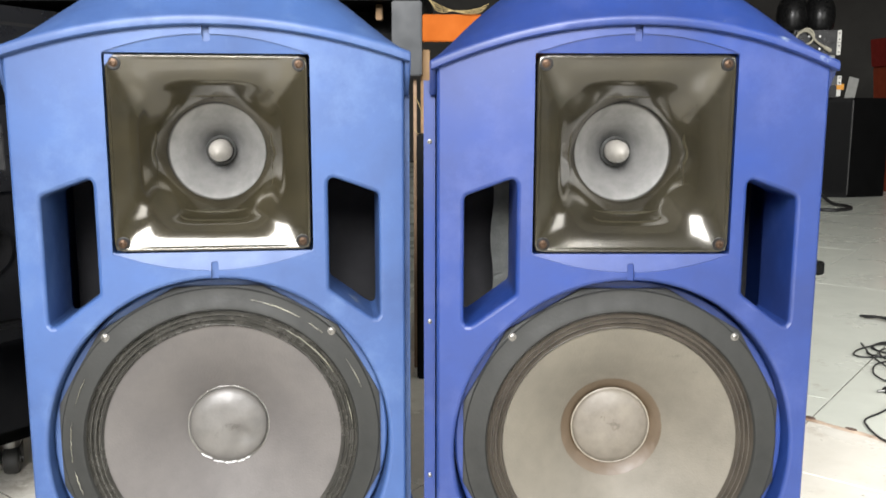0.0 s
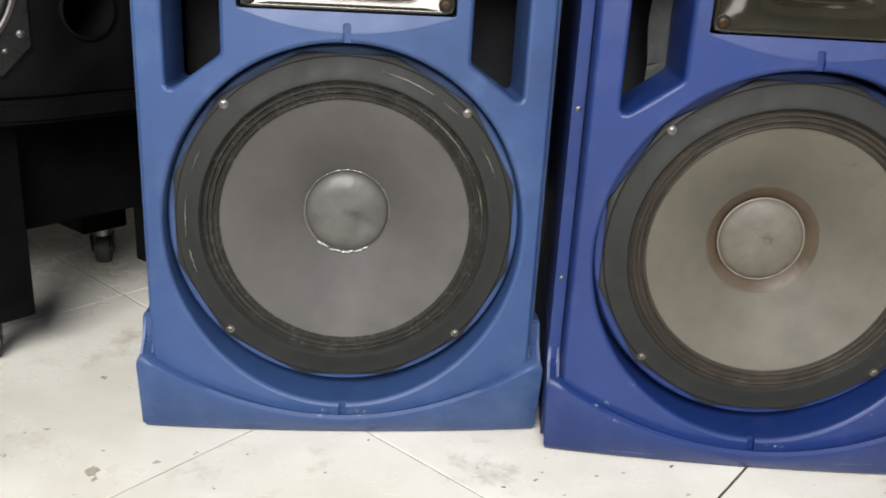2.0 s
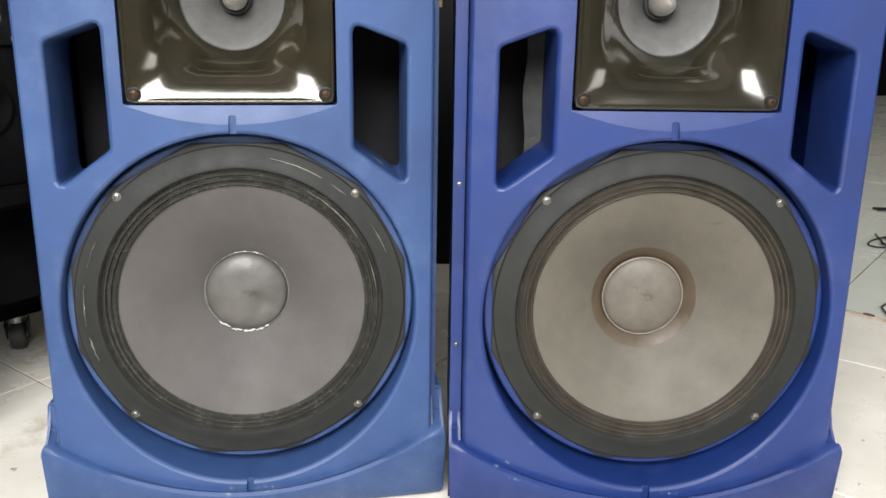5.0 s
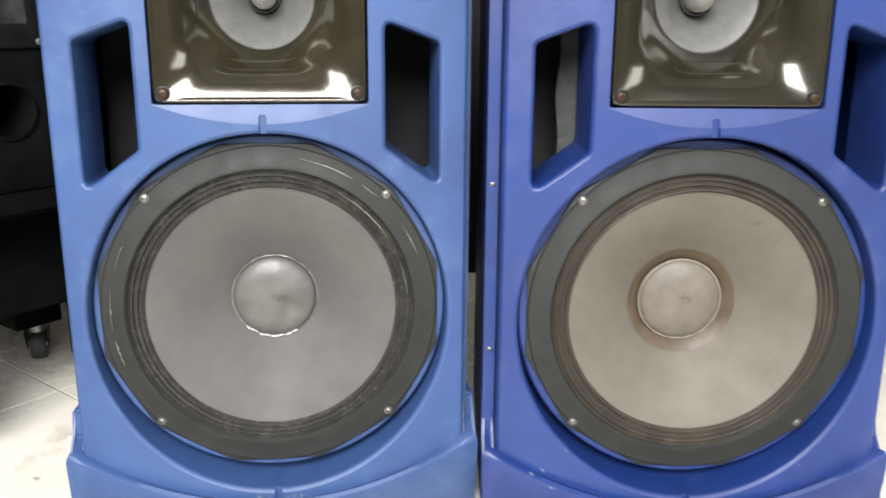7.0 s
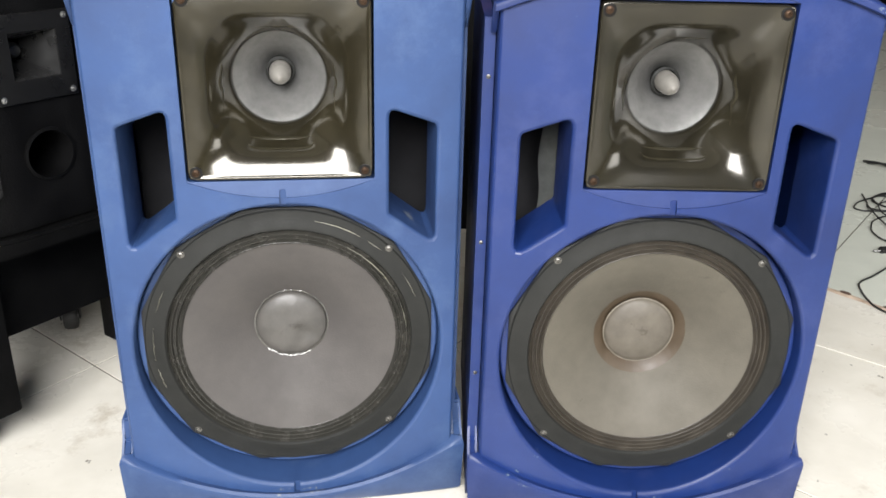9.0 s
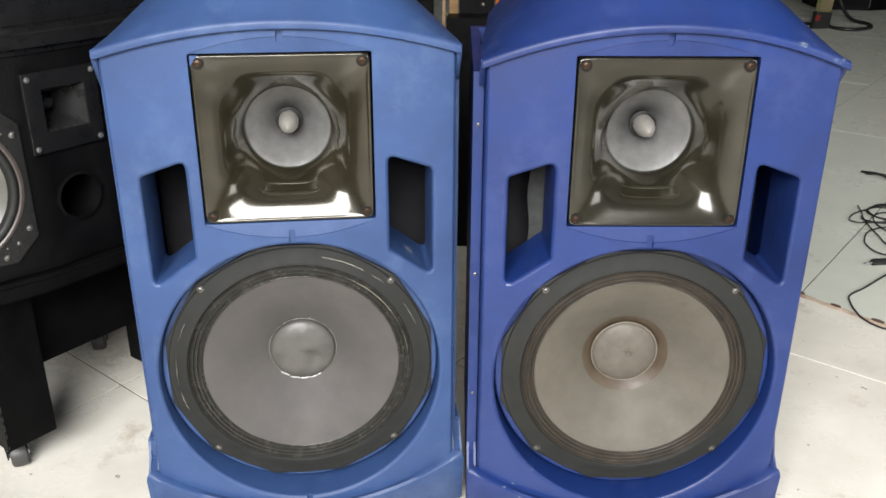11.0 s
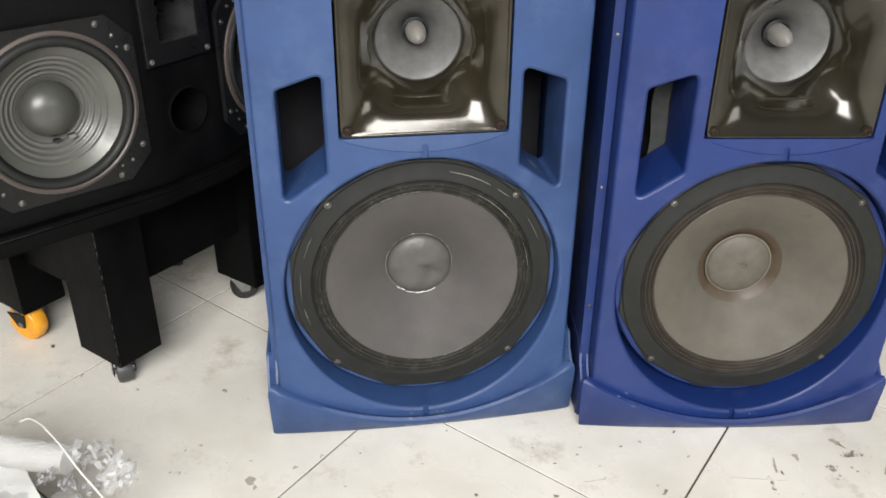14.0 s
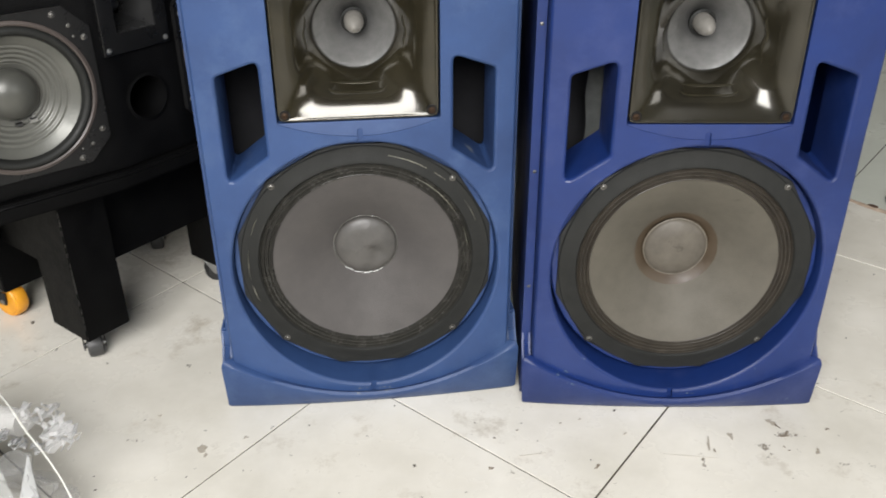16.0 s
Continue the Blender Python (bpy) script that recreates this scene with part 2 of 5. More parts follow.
TILE = mat("ivory_glazed_tile", (0.8, 0.77, 0.69), 0.28, 0, (0.6, 0.57, 0.49), 3.2, 0.85, 0.06, 60, 0.1, 0.5,
           space="World", wear=(0.50, 0.455, 0.375), wear_scale=7, wear_level=0.565, wear_soft=0.12, specks=(0.1, 0.085, 0.065), speck_scale=48, speck_level=0.685,
           marks=((0.40, 0.965, 0, 0.05, 0.022, 0.1, 90, 0.42), (0.36, 0.93, 0, 0.03, 0.05, 0.1, 70, 0.44), (0.26, 0.9, 0, 0.012, 0.05, 0.1, 110, 0.42),
                  (0.47, 0.9, 0, 0.03, 0.02, 0.1, 120, 0.46), (-0.03, 0.86, 0, 0.05, 0.02, 0.1, 140, 0.47), (-0.62, 0.9, 0, 0.06, 0.03, 0.1, 120, 0.5)), mark_colour=(0.24, 0.21, 0.165))
TILE_OLD = mat("greenish_old_tile", (0.68, 0.7, 0.62), 0.3, 0, (0.55, 0.57, 0.5), 2.5, 0.8, 0.06, 60, 0.1, 0.5,
               space="World", wear=(0.45, 0.44, 0.37), wear_scale=6, wear_level=0.6, specks=(0.12, 0.11, 0.085), speck_scale=36, speck_level=0.73)
GROUT = mat("dirty_grout", (0.10, 0.085, 0.065), 0.9, 0, (0.03, 0.025, 0.02), 9, 0.9, 0.5, 200, space="World")
CHIP = mat("dark_brown_chip", (0.07, 0.04, 0.028), 0.9, 0, (0.12, 0.07, 0.045), 60, 0.8, space="World")
GROUT_CRACK = mat("broken_brown_joint", (0.6885, 0.567, 0.4455), 0.9, 0, (0.2531, 0.1519, 0.09113), 16, 0.9, 0.6, 150, space="World")
GROUT_LIGHT = mat("pale_grout", (0.5, 0.47, 0.41), 0.9, 0, (0.2, 0.17, 0.13), 6, 0.9, 0.5, 200, space="World")
# plaster kept dark so that the walls bounce little light
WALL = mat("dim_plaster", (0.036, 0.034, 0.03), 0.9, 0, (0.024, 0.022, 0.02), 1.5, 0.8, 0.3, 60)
CEIL = mat("ceiling_board", (0.25, 0.245, 0.23), 0.9, 0, (0.2, 0.195, 0.18), 2, 0.8)
ORANGE = mat("orange_board", (0.288, 0.068, 0.0032), 0.75, 0, (0.216, 0.048, 0.0032), 12, 0.8, spec=0.15)
STAIN = mat("dark_floor_dirt", (0.144, 0.1152, 0.0864), 0.85, 0, (0.312, 0.264, 0.204), 60, 0.9, space="World")
STAIN_PALE = mat("dried_grey_smear", (0.44, 0.4, 0.335), 0.6, 0, (0.3, 0.26, 0.2), 50, 0.9, space="World")
WORN = mat("worn_bare_edge", (0.06, 0.056, 0.05), 0.6, 0, (0.012, 0.012, 0.012), 60, 0.9)
GREY_POST = mat("grey_painted_panel", (0.018, 0.021, 0.024), 0.6, 0, (0.013, 0.016, 0.018), 10, 0.8)
PINE = mat("pine_strip", (0.16, 0.085, 0.022), 0.65, 0, (0.09, 0.047, 0.014), 25, 0.8)
CABLE = mat("black_cable", (0.012, 0.012, 0.012), 0.45)
STRAW = mat("straw_fibre", (0.3, 0.23, 0.1), 0.7, 0, (0.18, 0.13, 0.05), 80, 0.9)
CABLE_PALE = mat("pale_cable", (0.45, 0.42, 0.33), 0.5)
RED = mat("red_plastic", (0.168, 0.012, 0.008), 0.45, 0, (0.12, 0.008, 0.006), 12, 0.8)
ORANGE_RED = mat("orange_red_plastic", (0.2, 0.032, 0.008), 0.5, 0, (0.152, 0.02, 0.008), 12, 0.8)
FELT = mat("grey_felt", (0.1, 0.105, 0.1), 0.95, 0, (0.07, 0.072, 0.07), 40, 0.8, 0.6, 200)
PAPER_DIM = mat("grey_white_panel", (0.252, 0.252, 0.234), 0.5, 0, (0.204, 0.204, 0.186), 20, 0.8)
WRAP = mat("crinkled_wrap", (0.10, 0.14, 0.045), 0.22, 0, (0.2, 0.12, 0.09), 5, 0.9, 0.6, 25, 0.1)
PAPER = mat("white_label", (0.7, 0.69, 0.64), 0.6)
AMP_GREY = mat("grey_amp_panel", (0.06, 0.06, 0.058), 0.4, 0.4)
FOIL = mat("crumpled_white_film", (0.8, 0.8, 0.78), 0.2, 0, (0.6, 0.6, 0.58), 60, 0.8, 0.8, 60)
CARDBOARD = mat("brown_paper", (0.2, 0.13, 0.08), 0.8)
GREY_STUFF = mat("grey_wrapped_goods", (0.62, 0.63, 0.61), 0.4, 0, (0.36, 0.36, 0.35), 8, 0.9)
GREEN_DARK = mat("dark_green_panel", (0.01, 0.03, 0.018), 0.5)


def clear_film(name, alpha, scale, tone=(0.95, 0.95, 0.94)):
    m = bpy.data.materials.new(name)
    m.use_nodes = True
    n, l = m.node_tree.nodes, m.node_tree.links
    b = n["Principled BSDF"]
    b.inputs["Base Color"].default_value = (*tone, 1)
    b.inputs["Roughness"].default_value, b.inputs["Alpha"].default_value = 0.12, alpha
    b.inputs["Specular IOR Level"].default_value = 0.9
    t = n.new("ShaderNodeTexNoise")
    t.inputs["Scale"].default_value = scale
    bp = n.new("ShaderNodeBump")
    bp.inputs["Strength"].default_value, bp.inputs["Distance"].default_value = 0.7, 0.006
    l.new(t.outputs[0], bp.inputs["Height"])
    l.new(bp.outputs[0], b.inputs["Normal"])
    return m


FILM = clear_film("clear_plastic_film", 0.2, 30, (0.4, 0.4, 0.39))
FILM_GLINT = clear_film("gathered_plastic_film", 0.62, 90)
FILM_ROLL = clear_film("rolled_plastic_film", 0.5, 40, (0.75, 0.74, 0.71))
WHITE_SHEET = mat("white_plastic_sheet", (0.82, 0.82, 0.79), 0.3, 0, (0.68, 0.69, 0.66), 12, 0.8, 0.5, 30)


# ---- mesh helpers ----
def part(name, bm, material, parent=None, label="", smooth=35):
    me = bpy.data.meshes.new(name)
    bmesh.ops.recalc_face_normals(bm, faces=bm.faces[:])
    bm.to_mesh(me)
    bm.free()
    for m in (material if isinstance(material, (list, tuple)) else [material]):
        me.materials.append(m)
    if smooth:
        for p in me.polygons:
            p.use_smooth = True
        me.set_sharp_from_angle(angle=radians(smooth))
    ob = new(name, me)
    if parent:
        ob.parent = parent
    return tagged(ob, label) if label else ob


def thing(name, m, label, category, group=""):
    e = new(name)
    e.matrix_world = m
    e.empty_display_size = 0.05
    return tagged(e, label, category, group)


def box(x0, x1, y0, y1, z0, z1, bevel=0.0, bm=None, seg=2):
    bm = bm or bmesh.new()
    r = bmesh.ops.create_cube(bm, size=1)
    for v in r["verts"]:
        v.co = Vector(((x0 + x1) / 2 + v.co.x * (x1 - x0), (y0 + y1) / 2 + v.co.y * (y1 - y0), (z0 + z1) / 2 + v.co.z * (z1 - z0)))
    if bevel:
        es = list({e for v in r["verts"] for e in v.link_edges})
        bmesh.ops.bevel(bm, geom=es, offset=bevel, segments=seg, affect="EDGES")
    return bm


def revolve(profile, n=96, centre=(0, 0), bm=None, shape=None, close_end=False):
    """Rings of (radius, depth) round the y axis; shape(angle, index) scales a ring's radius."""
    bm = bm or bmesh.new()
    rings = []
    for i, (r, d) in enumerate(profile):
        ring = []
        for k in range(n):
            a = 2 * math.pi * k / n
            s = shape(a, i) if shape else 1.0
            ring.append(bm.verts.new((centre[0] + r * s * math.cos(a), d, centre[1] + r * s * math.sin(a))))
        rings.append(ring)
    for a, b in zip(rings, rings[1:]):
        for k in range(n):
            bm.faces.new((a[k], a[(k + 1) % n], b[(k + 1) % n], b[k]))
    if close_end:
        bm.faces.new(rings[-1])
    return bm


def loft(rows, bm=None, caps=False):
    bm = bm or bmesh.new()
    vs = [[bm.verts.new(p) for p in r] for r in rows]
    for a, b in zip(vs, vs[1:]):
        for k in range(len(a) - 1):
            bm.faces.new((a[k], a[k + 1], b[k + 1], b[k]))
    return bm


def cyl(p0, p1, r0, r1=None, n=16, bm=None, caps=True):
    bm = bm or bmesh.new()
    r1 = r0 if r1 is None else r1
    p0, p1 = Vector(p0), Vector(p1)
    q = (p1 - p0).to_track_quat("Z", "Y")
    a = [bm.verts.new(p0 + q @ Vector((r0 * math.cos(2 * math.pi * k / n), r0 * math.sin(2 * math.pi * k / n), 0))) for k in range(n)]
    b = [bm.verts.new(p1 + q @ Vector((r1 * math.cos(2 * math.pi * k / n), r1 * math.sin(2 * math.pi * k / n), 0))) for k in range(n)]
    for k in range(n):
        bm.faces.new((a[k], a[(k + 1) % n], b[(k + 1) % n], b[k]))
    if caps:
        bm.faces.new(a[::-1])
        bm.faces.new(b)
    return bm


def prism(points, y0, y1, bm=None):
    """A polygon of (x, z) points pushed from y0 to y1."""
    bm = bm or bmesh.new()
    a = [bm.verts.new((x, y0, z)) for x, z in points]
    b = [bm.verts.new((x, y1, z)) for x, z in points]
    bm.faces.new(a)
    bm.faces.new(b[::-1])
    for k in range(len(a)):
        bm.faces.new((a[k], a[(k + 1) % len(a)], b[(k + 1) % len(a)], b[k]))
    bmesh.ops.recalc_face_normals(bm, faces=bm.faces[:])
    return bm


def slab(points, z0, z1, bm=None):
    """A polygon of (x, y) points pushed from z0 to z1."""
    bm = bm or bmesh.new()
    a = [bm.verts.new((x, y, z0)) for x, y in points]
    b = [bm.verts.new((x, y, z1)) for x, y in points]
    bm.faces.new(a[::-1])
    bm.faces.new(b)
    for k in range(len(a)):
        bm.faces.new((a[k], a[(k + 1) % len(a)], b[(k + 1) % len(a)], b[k]))
    bmesh.ops.recalc_face_normals(bm, faces=bm.faces[:])
    return bm


def rounded(points, r, seg=4):
    """A polygon with its corners rounded."""
    out, n = [], len(points)
    for i in range(n):
        p, a, b = Vector(points[i]), Vector(points[i - 1]), Vector(points[(i + 1) % n])
        da, db = (a - p).normalized(), (b - p).normalized()
        half = math.acos(max(-1, min(1, da.dot(db)))) / 2
        d = r / math.tan(half)
        p0, p1 = p + da * d, p + db * d
        for k in range(seg + 1):
            t = k / seg
            out.append(tuple((1 - t) ** 2 * p0 + 2 * t * (1 - t) * p + t * t * p1))
    return out


def tube(points, r, name, material, parent=None, label="", cyclic=False):
    cu = bpy.data.curves.new(name, "CURVE")
    cu.dimensions, cu.bevel_depth, cu.bevel_resolution, cu.resolution_u = "3D", r, 2, 6
    sp = cu.splines.new("BEZIER")
    sp.bezier_points.add(len(points) - 1)
    for b, p in zip(sp.bezier_points, points):
        b.co, b.handle_left_type, b.handle_right_type = p, "AUTO", "AUTO"
    sp.use_cyclic_u = cyclic
    tmp = bpy.data.objects.new("tmp", cu)
    scene.collection.objects.link(tmp)
    me = bpy.data.meshes.new_from_object(tmp.evaluated_get(bpy.context.evaluated_depsgraph_get()))
    bpy.data.objects.remove(tmp)
    me.name = name
    me.materials.clear()
    me.materials.append(material)
    for p in me.polygons:
        p.use_smooth = True
    ob = new(name, me)
    if parent:
        ob.parent = parent
    return tagged(ob, label) if label else ob


def mesh_of(bm):
    me = bpy.data.meshes.new("cutter")
    bmesh.ops.recalc_face_normals(bm, faces=bm.faces[:])
    bm.to_mesh(me)
    bm.free()
    return me


def carve(bm, cutters, bevel=0.003, angle=38, clamp=True):
    """The solid bm less the cutters, with its edges rounded; returns a new bmesh."""
    base = bpy.data.objects.new("carved", mesh_of(bm))
    scene.collection.objects.link(base)
    made = []
    for c in cutters:
        ob = bpy.data.objects.new("cutter", mesh_of(c))
        scene.collection.objects.link(ob)
        made.append(ob)
        mod = base.modifiers.new("cut", "BOOLEAN")
        mod.operation, mod.object, mod.solver = "DIFFERENCE", ob, "EXACT"
    if bevel:
        mod = base.modifiers.new("round", "BEVEL")
        mod.width, mod.segments, mod.limit_method, mod.angle_limit = bevel, 3, "ANGLE", radians(angle)
        mod.use_clamp_overlap = clamp
    me = bpy.data.meshes.new_from_object(base.evaluated_get(bpy.context.evaluated_depsgraph_get()))
    out = bmesh.new()
    out.from_mesh(me)
    bpy.data.meshes.remove(me)
    for ob in [base, *made]:
        bpy.data.objects.remove(ob)
    return out


# ---- the blue loudspeakers ----
HALF, BOW = 0.221, 1.4


def face(u):
    return u * u / (2 * BOW)


def top_arc(u, drop=0.044):
    return 0.749 - drop * (u / HALF) ** 2


def low_arc(u):
    return 0.034 + 0.068 * (u / HALF) ** 2


def steps(a, b, n):
    return [a + (b - a) * k / n for k in range(n + 1)]


def screw(name, x, y, z, r, material, parent, depth=0.004):
    bm = revolve([(r * 1.25, y + 0.001), (r * 1.25, y - 0.0008), (r, y - 0.001), (r * 0.92, y - depth * 0.8), (r * 0.55, y - depth),
                  (r * 0.5, y - depth * 0.35)], 14, (x, z), close_end=True)
    return part(name, bm, material, parent)


def dodecagon(a, i, k=1.0):
    if i > 2:
        return 1.0
    return 1 - k + k * math.cos(math.pi / 12) / math.cos(((a + math.pi / 12) % (math.pi / 6)) - math.pi / 12)


def build_woofer(sp, M):
    cz = 0.2605
    y = 0.029
    frame_ = part("woofer", revolve([(0.1955, y + 0.012), (0.1955, y + 0.001), (0.194, y), (0.177, y - 0.0005), (0.172, y + 0.004), (0.166, y + 0.02)],
                                    144, (0, cz), shape=lambda a, i: dodecagon(a, i, M["facets"])), RUBBER_L, sp, M["woofer_label"])
    part("gasket", revolve([(0.1885, y + 0.001), (0.1885, y - 0.002), (0.187, y - 0.0035), (0.172, y - 0.0045), (0.1665, y - 0.0065), (0.163, y - 0.0065), (0.161, y - 0.004), (0.161, y + 0.004)],
                           96, (0, cz)), RUBBER, frame_)
    prof = []
    for k in range(37):
        r = 0.1615 - 0.0205 * k / 36
        prof.append((r, y - 0.001 - 0.0024 * math.cos(2 * math.pi * 3.5 * k / 36)))
    part("surround", revolve(prof, 96, (0, cz)), M["surround"], frame_, M["surround_label"])
    deep = M["depth"]

    def cone_at(r):
        t = (0.1415 - r) / 0.094
        return y + 0.002 + deep * (0.66 * t + 0.34 * t * t)
    prof = []
    for k in range(17):
        t = k / 16
        prof.append((0.1415 - 0.094 * t, cone_at(0.1415 - 0.094 * t)))
    part("cone", revolve(prof, 96, (0, cz)), M["cone"], frame_, M["cone_label"])
    d0 = y + deep - 0.004
    prof = [(0.0485, d0 + 0.004)] + [(0.0485 * math.cos(t), d0 - 0.0125 * math.sin(t)) for t in steps(0, math.pi / 2 - 0.03, 10)]
    bm = revolve(prof, 64, (0, cz), close_end=True)
    for v in bm.verts:
        if M["dent"]:
            q = (Vector((v.co.x, v.co.z)) - Vector((0.018, cz - 0.012))).length
            v.co.y += 0.006 * math.exp(-(q / 0.012) ** 2)
        v.co.y += 0.0012 * noise.noise(v.co * 60)
    part("dust_cap", bm, M["cap"], frame_, M["cap_label"])
    if not M["dent"]:
        part("cap_rim", revolve([(0.0492 + 0.0009 * math.cos(q), d0 - 0.0005 - 0.0009 * math.sin(q)) for q in steps(0, math.pi, 4)], 64, (0, cz)), CAP_RIM, frame_, "thin pale rim of the dust cap")
    ra, rb = M["ring"]
    prof = [(rb + (ra - rb) * k / 6, cone_at(rb + (ra - rb) * k / 6) - 0.0006 - M["bead"] * math.sin(math.pi * k / 6)) for k in range(7)]
    bm = revolve(prof, 96, (0, cz))
    for v in bm.verts:
        a_ = math.atan2(v.co.z - cz, v.co.x)
        v.co.y += M["lumpy"] * (0.0012 * noise.noise(v.co * 180) + 0.0016 * min(1, max(0, math.sin(a_ + 0.35) + 0.75)))
    part("glue_ring", bm, M["glue"], frame_, M["glue_label"])
    for a0, a1, rr, dy in M["flecks"]:
        # dried pale glue along the ring
        n_ = max(4, int((a1 - a0) * 1.6))
        bm = bmesh.new()
        ins, out_, top = [], [], []
        for k in range(n_ + 1):
            a_ = radians(a0 + (a1 - a0) * k / n_)
            wd = (0.0008 if rr > 0.1 else 0.0017) * (0.35 + abs(noise.noise(Vector((k * 0.9, a0, 0))))) * math.sin(math.pi * (k + 0.4) / (n_ + 0.8))
            r_ = rr + 0.0012 * noise.noise(Vector((k * 0.4, a0 + 7, 0)))
            for lst, q, h_ in ((ins, r_ - wd, 0.0), (top, r_, 0.0012), (out_, r_ + wd, 0.0)):
                lst.append((q * math.cos(a_), y + dy - h_, cz + q * math.sin(a_)))
        loft([ins, top, out_], bm)
        part("glue_fleck", bm, GLUE_PALE if rr > 0.1 else FOIL, frame_, "dried pale glue" if rr > 0.1 else "shiny white glue lump")
    for sx in (-1, 1):
        for sz in (-1, 1):
            screw("screw", 0.1315 * sx, y - 0.003, cz + 0.1315 * sz, 0.0039, CHROME, frame_, 0.003)


def build_horn(sp, M):
    cz, h = 0.6065, 0.110
    rows, n = [], 128

    def ring(r, power, d):
        pts = []
        for k in range(n):
            a = 2 * math.pi * k / n
            c, s = math.cos(a), math.sin(a)
            q = (abs(c) ** power + abs(s) ** power) ** (-1 / power)
            pts.append((r * q * c, d, cz + r * q * s))
        return pts
    y = 0.0045

    def flare(t):
        """Depth of the flare: nearly flat at the rim, rolling into a steep throat."""
        return 0.0495 * (0.40 * t + 0.05 * t ** 2 + 0.70 * t ** 3)
    spec = [(h, 40, y + 0.012), (h, 40, y + 0.0015), (h - 0.0004, 40, y + 0.0003), (h - 0.0012, 40, y - 0.0004), (h - 0.0022, 38, y - 0.0006), (h - 0.0032, 36, y - 0.0003), (h - 0.004, 35, y + 0.0002)]
    for k in range(1, 31):
        t = k / 30
        r = (h - 0.003) * (1 - t) + 0.0575 * t
        step = 0.0022 / (1 + math.exp(-(t - 0.6) * 30)) - 0.0022 * t
        spec.append((r, 2 + 10 * (1 - t) ** 1.6, y + 0.0003 + flare(t) + step))
    spec += [(0.0565, 2, y + 0.066), (0.0565, 2, y + 0.070)]
    bm = bmesh.new()
    rows = [[bm.verts.new(p) for p in ring(*s)] for s in spec]
    for a, b in zip(rows, rows[1:]):
        for k in range(n):
            bm.faces.new((a[k], a[(k + 1) % n], b[(k + 1) % n], b[k]))
    horn = part("horn", bm, M["horn"], sp, M["horn_label"], smooth=50)

    def on_flare(x, z, sunk=0.0049):
        """The depth of a bead that just breaks the flare's surface at a place on the horn's face."""
        for k in range(201):
            t = k / 200
            p = 2 + 10 * (1 - t) ** 1.6
            r = (h - 0.003) * (1 - t) + 0.0575 * t
            if (abs(x) ** p + abs(z) ** p) ** (1 / p) >= r:
                slope = 0.40 + 0.10 * t + 2.1 * t ** 2
                return y + 0.0003 + flare(t) + sunk * math.hypot(1, slope)
        return y + 0.07
    half = [(0.0, 0.069), (0.03, 0.069), (0.05, 0.0665), (0.061, 0.055), (0.0635, 0.043), (0.069, 0.034), (0.0695, 0.014), (0.073, 0.0), (0.0695, -0.014), (0.0705, -0.04),
            (0.066, -0.055), (0.048, -0.0635), (0.0435, -0.073), (0.036, -0.0805), (0.015, -0.0815)]
    line = half + [(-x, z) for x, z in half[:0:-1]]
    for _ in range(2):   # corners cut twice, so that the bead runs round them
        line = [(a[0] * (1 - q) + b[0] * q, a[1] * (1 - q) + b[1] * q) for a, b in zip(line, line[1:] + line[:1]) for q in (0.25, 0.75)]
    tube([(x, on_flare(x, z), cz + z) for x, z in line], 0.0055, "moulded_ridge", HORN_RIDGE, horn, cyclic=True)
    # a second, lower bead between the ridge and the throat
    inner = [(0.071 * q * math.cos(a), 0.071 * q * math.sin(a)) for a in steps(radians(205), radians(335), 24)
             for q in [(abs(math.cos(a)) ** 3.2 + abs(math.sin(a)) ** 3.2) ** (-1 / 3.2)]]
    tube([(x, on_flare(x, z, 0.0034), cz + z) for x, z in inner], 0.0041, "moulded_bead", HORN_RIDGE, horn)
    prof = [(0.0565, y + 0.068)]
    for k in range(1, 13):
        t = k / 12
        prof.append((0.0565 - 0.039 * t, y + 0.068 + 0.045 * t ** 1.12))
    part("throat_mesh", revolve(prof, 64, (0, cz)), MESH_GREY, horn, "fine grey mesh cone in the horn throat")
    if M["chip"]:
        part("chipped_corner", prism([(-0.1095, 0.7164), (-0.1097, 0.7035), (-0.1065, 0.7075), (-0.1045, 0.7115), (-0.0995, 0.7163)], y - 0.0007, y + 0.004), M["blue"], horn, "broken corner showing blue plastic")
    part("throat_collar", revolve([(0.0175, y + 0.113), (0.0185, y + 0.103), (0.0155, y + 0.101), (0.0145, y + 0.112)], 32, (0, cz)), RUBBER, horn)
    prof = [(0.0137, y + 0.113), (0.0141, y + 0.098), (0.0135, y + 0.088), (0.0118, y + 0.078), (0.0088, y + 0.069), (0.005, y + 0.063), (0.0015, y + 0.0605)]
    part("phase_plug", revolve(prof, 32, (0, cz), close_end=True), PLUG, horn, "silver bullet-shaped phase plug")
    for sx in (-1, 1):
        for sz in (-1, 1):
            part("screw_well", revolve([(0.0078, y + 0.003), (0.0076, y - 0.0004), (0.0066, y - 0.0007), (0.0045, y - 0.0003)], 24, (0.1005 * sx, cz + 0.1005 * sz)), BLACK_PLATE, horn)
            screw("screw", 0.1005 * sx, y - 0.0006, cz + 0.1005 * sz, 0.0038, COPPER if not (sx < 0 and sz < 0) else M["odd_screw"], horn, 0.0022)


PORT = [(0.1895, 0.403), (0.1895, 0.5595), (0.1305, 0.5815), (0.1305, 0.447)]


